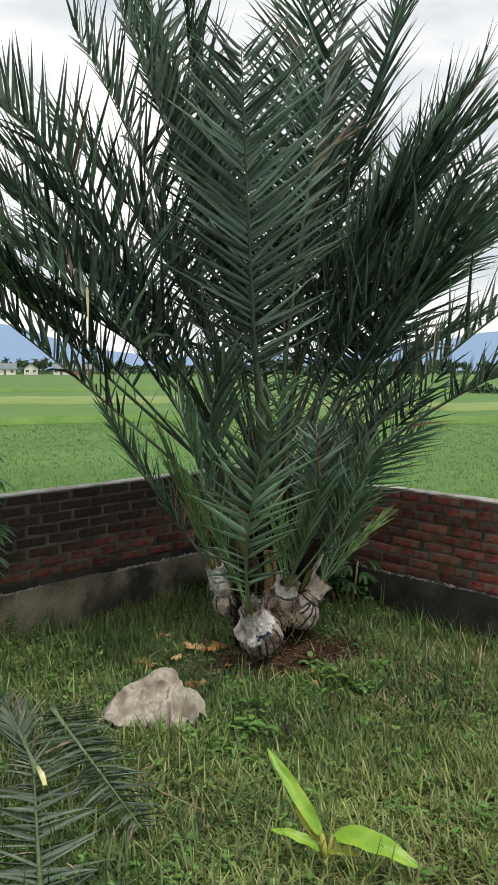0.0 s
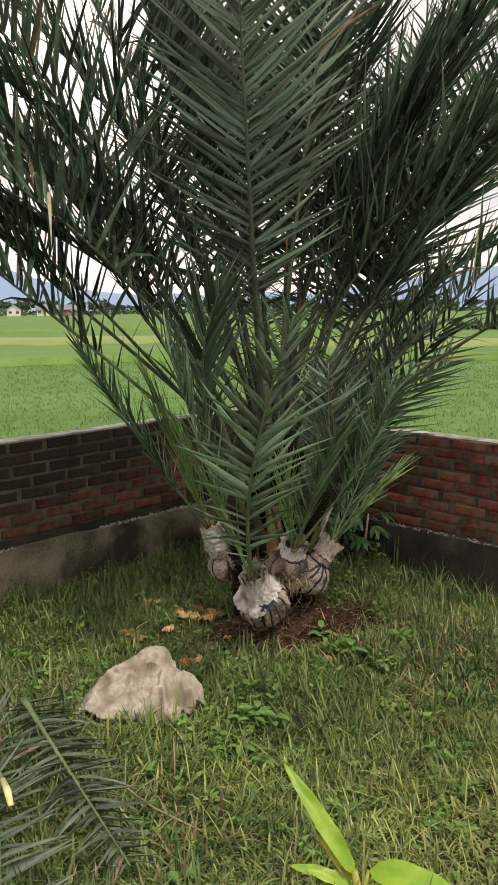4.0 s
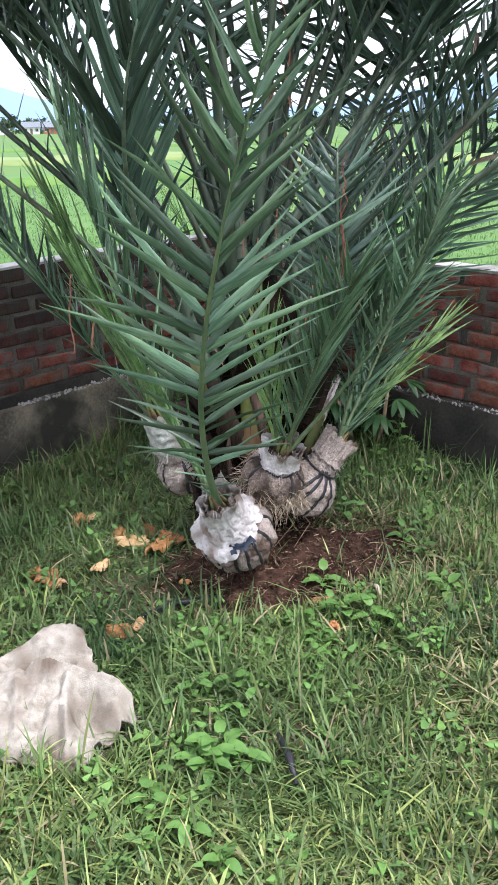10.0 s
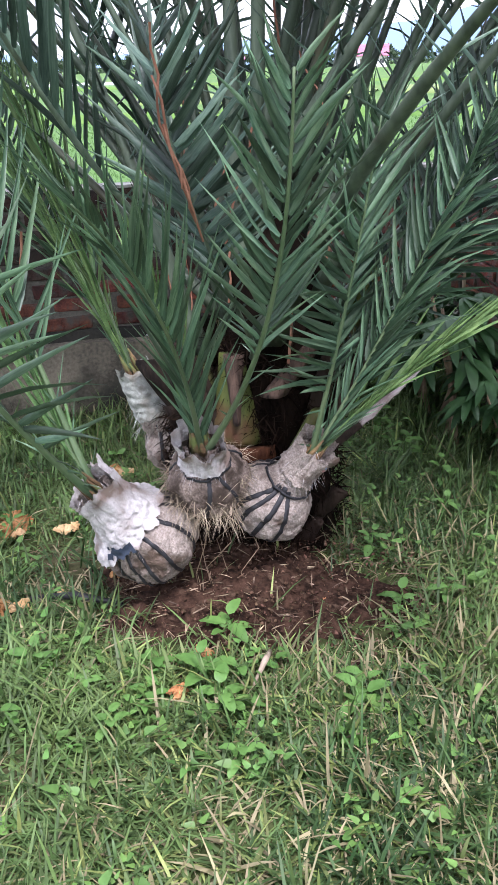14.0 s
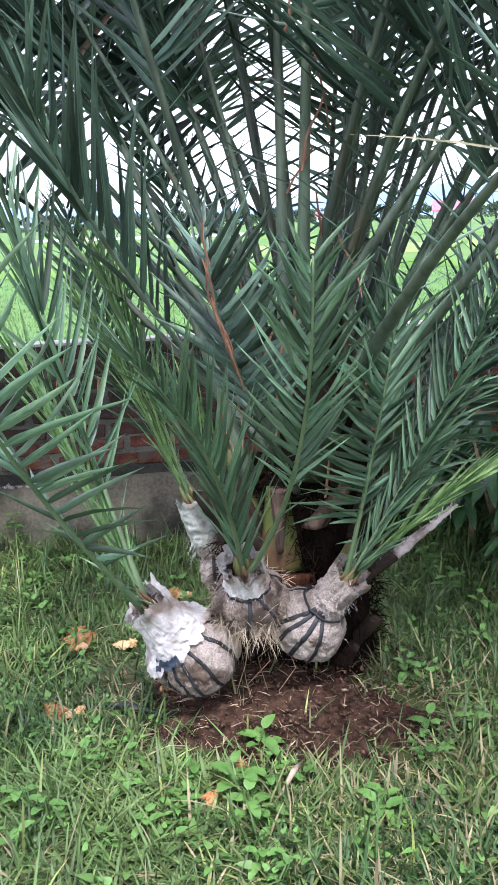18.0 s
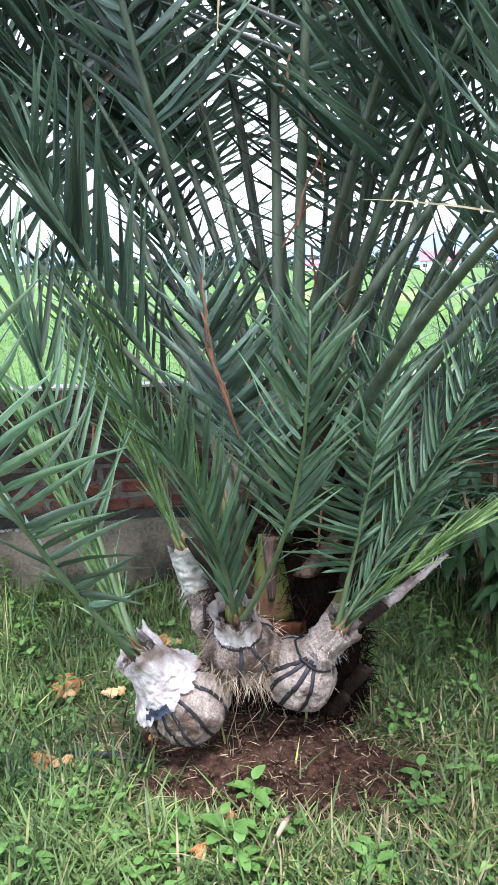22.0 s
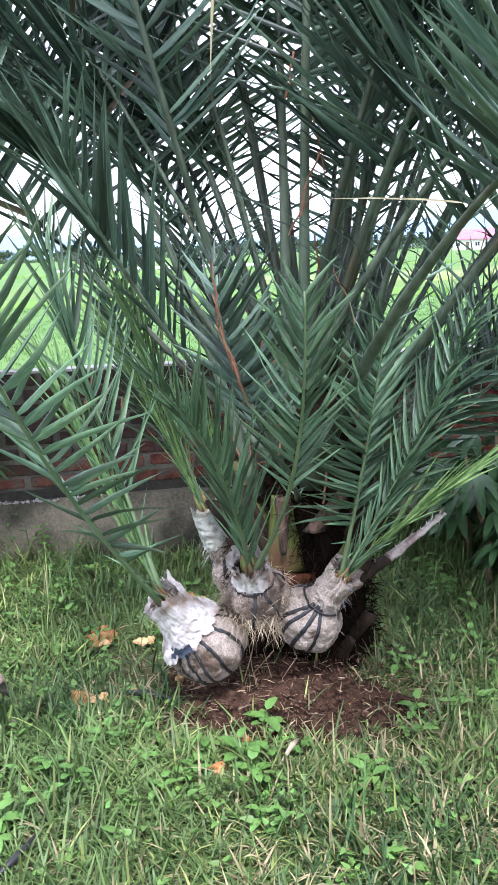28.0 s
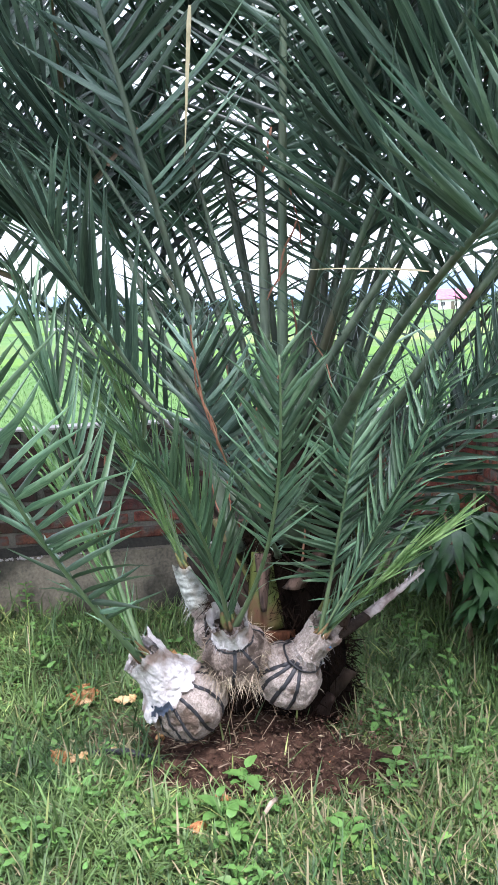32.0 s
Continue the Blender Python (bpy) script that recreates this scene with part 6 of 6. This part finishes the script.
def clods():
    """Crumbs of soil and coir dust on the mound."""
    r = np.random.default_rng(33)
    k = 4200
    a, q = r.uniform(0, 6.28, k), 0.46 * np.sqrt(r.random(k))
    x, y = 0.27 + q * np.cos(a), 4.31 + q * np.sin(a)
    d = np.hypot(x - 0.26, y - 4.34) / 0.42
    z = ground_z(x, y) + np.clip(0.045 * (1 - d * d), 0, 1) + 0.002
    sz = 0.0016 + 0.0045 * r.random(k) ** 4
    t = np.array([[1, 0, 0], [-1, 0, 0], [0, 1, 0], [0, -1, 0], [0, 0, 1], [0, 0, -1]], float)
    v = np.stack([x, y, z], 1)[:, None] + t[None] * sz[:, None, None] * r.uniform(0.6, 1.3, (k, 6, 1)) + r.normal(0, 0.001, (k, 6, 3))
    tri = np.array([[0, 2, 4], [2, 1, 4], [1, 3, 4], [3, 0, 4], [2, 0, 5], [1, 2, 5], [3, 1, 5], [0, 3, 5]])
    f = (tri[None] + (np.arange(k) * 6)[:, None, None]).reshape(-1, 3)
    return tagged(place(mesh_arrays("soil_crumbs", v.reshape(-1, 3), f, None, True), "soil_crumbs", M_CRUMB), "dark crumbs of soil and coir on the mound", "soil", kind="stuff")


clods()


# ---- rice standing in the field ----
def rice():
    r = np.random.default_rng(41)
    k = 36000
    dist = 7.5 + 26 * r.random(k) ** 1.5
    az = np.radians(r.uniform(-66, 30, k))
    x, y = dist * np.sin(az), dist * np.cos(az)
    keep = inside(x, y) < -0.45
    x, y, dist = x[keep], y[keep], dist[keep]
    b = 4
    o = np.repeat(np.stack([x, y], 1), b, 0) + r.normal(0, 0.05, (len(x) * b, 2))
    dd = np.repeat(dist, b)
    m = len(o)
    a0, tl = r.uniform(0, 6.28, m), r.uniform(0.1, 0.9, m)
    ax = np.stack([np.sin(tl) * np.cos(a0), np.sin(tl) * np.sin(a0), np.cos(tl)], 1)
    v, f = flat_blades(np.stack([o[:, 0], o[:, 1], np.full(m, FIELD_Z)], 1), ax, np.stack([-np.sin(a0), np.cos(a0), np.zeros(m)], 1),
                       r.uniform(0.05, 0.09, m), 0.0035 + 0.0003 * dd, r.uniform(0.05, 0.3, m))
    return tagged(place(mesh_arrays("rice_plants", v, f), "rice_plants", M_RICE), "dense bright green rice plants in the flat field", "rice", kind="stuff")


rice()


# ---- hedges ----
def hedge(az0, az1, d0, d1, count, height, size, seed, label):
    """A long low band of foliage, its top uneven."""
    r = np.random.default_rng(seed)
    az, d = np.radians(r.uniform(az0, az1, count)), r.uniform(d0, d1, count)
    top = height * (0.7 + 0.3 * np.sin(az * 90 + 2 * np.sin(az * 37)) + 0.15 * np.sin(az * 310))
    o = np.stack([d * np.sin(az), d * np.cos(az), FIELD_Z + top * r.random(count) ** 0.8], 1)
    a = unit(r.normal(0, 1, (count, 3)) + np.array([0, 0, 0.5]))
    v, f = flat_blades(o, a, unit(np.cross(a, r.normal(0, 1, (count, 3)))), size * r.uniform(0.6, 1.4, count), size * r.uniform(0.4, 0.8, count), np.full(count, 0.2))
    return tagged(place(mesh_arrays("hedge", v, f, None, True), "hedge", M_TREE), label, "hedge", kind="stuff")


# ---- far things ----
def polar(az, dist):
    a = math.radians(az)
    return dist * math.sin(a), dist * math.cos(a)


def strip(name, az0, az1, d0, d1, mat, label, cat, h=0.06):
    bm = bmesh.new()
    n = 24
    top = []
    for i in range(n + 1):
        az = az0 + (az1 - az0) * i / n
        ring = []
        for d, z in ((d0, 0), (d0 + 0.2, h), (d1 - 0.2, h), (d1, 0)):
            x, y = polar(az, d * (1 + 0.02 * math.sin(i * 0.9)))
            ring.append(bm.verts.new((x, y, FIELD_Z + z + 0.004)))
        top.append(ring)
    for a, b in zip(top, top[1:]):
        for k in range(3):
            bm.faces.new((a[k], a[k + 1], b[k + 1], b[k]))
    bmesh.ops.recalc_face_normals(bm, faces=bm.faces[:])
    return tagged(part(name, bm, mat), label, cat, kind="structure")


M_RIPE = material("ripening_rice", (0.155, 0.225, 0.062), (0.2, 0.26, 0.08), 0.3, 0.85, 0.2, 4)
M_BANK = material("earth_bank", (0.09, 0.19, 0.035), (0.14, 0.24, 0.06), 0.8, 0.9, 0.3, 5)
M_WATER = material("pale_track", (0.6, 0.62, 0.62), (0.75, 0.77, 0.78), 0.5, 0.35, 0.0, 3)
strip("field_bank", -21.5, -3, 52, 64, M_RIPE, "yellowish strip of ripening rice across the field", "field", 0.12)
strip("field_bank", 2, 24, 44, 52, M_RIPE, "yellowish strip of ripening rice across the field", "field", 0.12)
strip("field_bank", -36, -22, 46, 58, M_RIPE, "yellowish strip of ripening rice across the field", "field", 0.12)
strip("field_bank", -62, 26, 84, 85, M_BANK, "low earth bank between rice plots", "bank", 0.25)
strip("field_bank", -62, 26, 33, 33.5, M_BANK, "low earth bank between rice plots", "bank", 0.28)
strip("field_track", -50, -36, 110, 124, M_WATER, "pale wet track crossing the field", "track", 0.1)

M_TREE = material("far_tree_leaf", (0.03, 0.055, 0.03), (0.075, 0.12, 0.06), 0.6, 0.8, 0.0, 3, 0.35, "island")
M_BARK = material("far_bark", (0.1, 0.08, 0.06), (0.2, 0.17, 0.13), 3, 0.9, 0.3, 20)


hedge(14.2, 27, 76, 79, 2600, 1.3, 0.3, 51, "dark green hedge along the edge of the field")
hedge(-66, 28, 372, 430, 14000, 3.0, 1.1, 52, "distant dark green undergrowth below the tree line")


def far_tree(seed, height):
    r = np.random.default_rng(seed)
    ob = thing("tree", (0, 0, FIELD_Z), "distant dark green leafy tree at the edge of the fields", "tree", "trees along the far field edge")
    bm = bmesh.new()
    tube(bm, [(0, 0, FIELD_Z - 0.2), (0.1, 0, FIELD_Z + height * 0.3), (0.25, 0.1, FIELD_Z + height * 0.62)], [0.2, 0.15, 0.06], 7)
    for k in range(5):
        a = k * 1.26 + r.uniform(-0.3, 0.3)
        b = height * r.uniform(0.28, 0.45)
        tube(bm, [(0.12, 0, FIELD_Z + b), (0.12 + math.cos(a) * height * 0.22, math.sin(a) * height * 0.22, FIELD_Z + b + height * 0.25)], [0.09, 0.03], 5)
    part("trunk", bm, M_BARK, ob)
    k = 620
    cl = r.normal(0, 1, (9, 3)) * np.array([0.24, 0.24, 0.13]) * height + np.array([0, 0, FIELD_Z + height * 0.62])
    c = cl[r.integers(0, 9, k)] + r.normal(0, 1, (k, 3)) * height * np.array([0.075, 0.075, 0.06])
    c[:, 2] = np.clip(c[:, 2], FIELD_Z + height * 0.16, None)
    a = unit(r.normal(0, 1, (k, 3)))
    s = unit(np.cross(a, r.normal(0, 1, (k, 3))))
    v, f = flat_blades(c, a, s, height * r.uniform(0.07, 0.13, k), height * r.uniform(0.05, 0.08, k), np.full(k, 0.2))
    place(mesh_arrays("crown", v, f), "crown", M_TREE, ob)
    return ob


TREES = [far_tree(500 + k, h) for k, h in enumerate((6.5, 8.5, 5.0, 7.0))]
r_tree = random.Random(9)
for k, ob in enumerate(TREES):
    x, y = polar(-62 + 9 * k, 420)
    ob.matrix_basis = Matrix.Translation((x, y, FIELD_Z))
for k in range(230):
    az = -64 + 92 * k / 229 + r_tree.uniform(-0.4, 0.4)
    d = r_tree.uniform(375, 500)
    x, y = polar(az, d)
    copy_thing(TREES[r_tree.randrange(4)], Matrix.LocRotScale((x, y, FIELD_Z), Euler((0, 0, r_tree.uniform(0, 6.28))), None))

M_PLASTER = material("white_plaster", (0.66, 0.65, 0.62), (0.8, 0.79, 0.77), 0.8, 0.85, 0.1, 6)
M_CREAM = material("cream_plaster", (0.58, 0.5, 0.42), (0.72, 0.64, 0.55), 0.8, 0.85, 0.1, 6)
M_REDWALL = material("red_house_wall", (0.28, 0.1, 0.07), (0.4, 0.16, 0.11), 0.8, 0.9, 0.2, 6)
M_ROOF = material("grey_roof", (0.13, 0.15, 0.17), (0.22, 0.24, 0.26), 1.5, 0.8, 0.3, 9)
M_PINK = material("pink_roof", (0.5, 0.13, 0.22), (0.62, 0.2, 0.3), 1.5, 0.7, 0.3, 9)
M_GLASS = material("dark_window", (0.03, 0.035, 0.04), (0.06, 0.065, 0.07), 2, 0.15, 0.0, 9, spec=0.6)


def box(bm, m, x0, x1, y0, y1, z0, z1):
    v = [bm.verts.new(m @ Vector((x, y, z))) for x in (x0, x1) for y in (y0, y1) for z in (z0, z1)]
    for q in ((0, 1, 3, 2), (4, 6, 7, 5), (0, 4, 5, 1), (2, 3, 7, 6), (0, 2, 6, 4), (1, 5, 7, 3)):
        bm.faces.new([v[i] for i in q])


def house(az, dist, w, d, h, rise, wall_mat, roof_mat, label, gable_front=False, windows=3):
    """A house facing the yard: walls, pitched roof, windows and a door, each its own mesh."""
    x, y = polar(az, dist)
    m = Matrix.Translation((x, y, FIELD_Z)) @ Matrix.Rotation(-math.radians(az), 4, "Z")
    ob = thing("house", (x, y, FIELD_Z), label, "house", "houses beyond the fields")
    bm = bmesh.new()
    box(bm, m, -w / 2, w / 2, 0, d, 0, h)
    if gable_front:
        tri = [bm.verts.new(m @ Vector(p)) for p in ((-w / 2, 0.01, h), (w / 2, 0.01, h), (0, 0.01, h + rise), (-w / 2, d, h), (w / 2, d, h), (0, d, h + rise))]
        bm.faces.new(tri[:3])
        bm.faces.new(tri[3:][::-1])
    bmesh.ops.recalc_face_normals(bm, faces=bm.faces[:])
    part("wall", bm, wall_mat, ob, "", False)
    bm = bmesh.new()
    o = 0.5
    if gable_front:
        for s in (-1, 1):
            q = [(s * (w / 2 + o), -o, h - o * rise / (w / 2)), (0, -o, h + rise), (0, d + o, h + rise), (s * (w / 2 + o), d + o, h - o * rise / (w / 2))]
            up = [bm.verts.new(m @ Vector((a, b, c + 0.15))) for a, b, c in q]
            dn = [bm.verts.new(m @ Vector(p)) for p in q]
            bm.faces.new(up), bm.faces.new(dn[::-1])
            for k in range(4):
                bm.faces.new((up[k], dn[k], dn[(k + 1) % 4], up[(k + 1) % 4]))
    else:
        for s in (-1, 1):
            ye, yr = (-o, d / 2) if s < 0 else (d + o, d / 2)
            q = [(-w / 2 - o, ye, h - 0.2), (w / 2 + o, ye, h - 0.2), (w / 2 + o, yr, h + rise), (-w / 2 - o, yr, h + rise)]
            up = [bm.verts.new(m @ Vector((a, b, c + 0.15))) for a, b, c in q]
            dn = [bm.verts.new(m @ Vector(p)) for p in q]
            bm.faces.new(up), bm.faces.new(dn[::-1])
            for k in range(4):
                bm.faces.new((up[k], dn[k], dn[(k + 1) % 4], up[(k + 1) % 4]))
    bmesh.ops.recalc_face_normals(bm, faces=bm.faces[:])
    part("roof", bm, roof_mat, ob, "", False)
    for k in range(windows):
        cx = -w / 2 + w * (k + 0.5) / windows
        bm = bmesh.new()
        if k == 1 and windows > 2:
            box(bm, m, cx - 0.45, cx + 0.45, -0.06, 0.05, 0, 2.0)
            part("door", bm, M_BARK, ob, "", False)
            continue
        box(bm, m, cx - 0.6, cx + 0.6, -0.05, 0.06, 0.9, 2.0)
        win = part("window", bm, M_PLASTER, ob, "", False)
        bm = bmesh.new()
        box(bm, m, cx - 0.53, cx - 0.03, -0.08, 0.0, 0.98, 1.92)
        box(bm, m, cx + 0.03, cx + 0.53, -0.08, 0.0, 0.98, 1.92)
        part("pane", bm, M_GLASS, win, "", False)
    return ob


house(-14.1, 355, 5.4, 8, 2.6, 1.9, M_PLASTER, M_ROOF, "small white gabled house with a grey roof", True, 2)
house(-15.7, 350, 8, 7, 2.5, 2.0, M_PLASTER, M_ROOF, "white house with a broad grey roof", False, 3)
house(-12.2, 352, 6, 7, 2.5, 1.8, M_PLASTER, M_ROOF, "white house with a grey roof", False, 3)
house(-10.8, 340, 8, 7, 2.4, 1.7, M_REDWALL, M_ROOF, "red brick house with a low grey roof", False, 4)
house(-24.4, 240, 10, 8, 2.8, 2.4, M_PLASTER, M_PINK, "white house with a bright pink roof", False, 4)
house(-32.5, 345, 7, 7, 2.5, 1.6, M_PLASTER, M_PINK, "small white house with a pink roof", False, 3)
house(19.6, 124, 7, 8, 2.2, 1.2, M_CREAM, M_PLASTER, "low cream-walled building with a pale roof", False, 2)


def mountain():
    """A long blue ridge behind everything, its haze put in as a glow."""
    m = bpy.data.materials.new("haze_glow_mountain")
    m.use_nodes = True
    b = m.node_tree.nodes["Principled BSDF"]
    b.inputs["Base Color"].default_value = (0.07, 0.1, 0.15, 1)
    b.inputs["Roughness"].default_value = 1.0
    # blue emission stands in for distance haze; the ridge is no light source
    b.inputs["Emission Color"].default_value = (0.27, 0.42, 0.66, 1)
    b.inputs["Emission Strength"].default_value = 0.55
    bm = bmesh.new()
    prev = None
    for i in range(121):
        az = -75 + 120 * i / 120
        el = 1.1 + 1.2 * noise.noise(Vector((az * 0.06, 3.3, 0))) + 0.35 * noise.noise(Vector((az * 0.25, 0.7, 0))) + 1.7 * math.exp(-((az + 16.5) / 4.5) ** 2) + 1.4 * math.exp(-((az - 18) / 6) ** 2)
        el = max(0.35, el)
        ring = []
        for d, z in ((3000, -40), (3200, 3200 * math.tan(radians(el)) * 0.55), (3500, 3500 * math.tan(radians(el)))):
            x, y = polar(az, d)
            ring.append(bm.verts.new((x, y, z)))
        if prev:
            for k in range(2):
                bm.faces.new((prev[k], ring[k], ring[k + 1], prev[k + 1]))
        prev = ring
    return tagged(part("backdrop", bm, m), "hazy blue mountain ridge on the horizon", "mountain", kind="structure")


mountain()

def ledge_crumbs(m, ledge, seed):
    """Pale mortar droppings along the footing's ledge."""
    r = np.random.default_rng(seed)
    k = 1500
    x = r.uniform(0, WALL_LEN, k)
    x = x[np.sin(3.1 * x) + 0.6 * np.sin(7.7 * x) > -0.35]
    k = len(x)
    p = np.stack([x, -0.002 - 0.045 * r.random(k) ** 1.4, np.full(k, ledge + 0.002)], 1)
    sz = 0.002 + 0.008 * r.random(k) ** 2
    t = np.array([[1, 0, 0], [-1, 0, 0], [0, 1, 0], [0, -1, 0], [0, 0, 1], [0, 0, -1]], float)
    v = p[:, None] + t[None] * sz[:, None, None] * r.uniform(0.6, 1.3, (k, 6, 1))
    v = v.reshape(-1, 3) @ np.array(m.to_3x3()).T + np.array(m.translation)
    tri = np.array([[0, 2, 4], [2, 1, 4], [1, 3, 4], [3, 0, 4], [2, 0, 5], [1, 2, 5], [3, 1, 5], [0, 3, 5]])
    f = (tri[None] + (np.arange(k) * 6)[:, None, None]).reshape(-1, 3)
    return tagged(place(mesh_arrays("mortar_crumbs", v, f), "mortar_crumbs", M_CAP), "pale mortar crumbs lying along the wall ledge", "rubble", kind="stuff")


ledge_crumbs(WM_L, 0.26, 61)
ledge_crumbs(WM_R, 0.265, 62)

# ---- bricks, laid last ----
lay_bricks(wall_left, WM_L, 0.3, 0.80, 3, -0.16, WALL_LEN, COURSES - 1)
lay_bricks(wall_right, WM_R, 0.265, 0.775, 4, -0.02, WALL_LEN + 0.14)
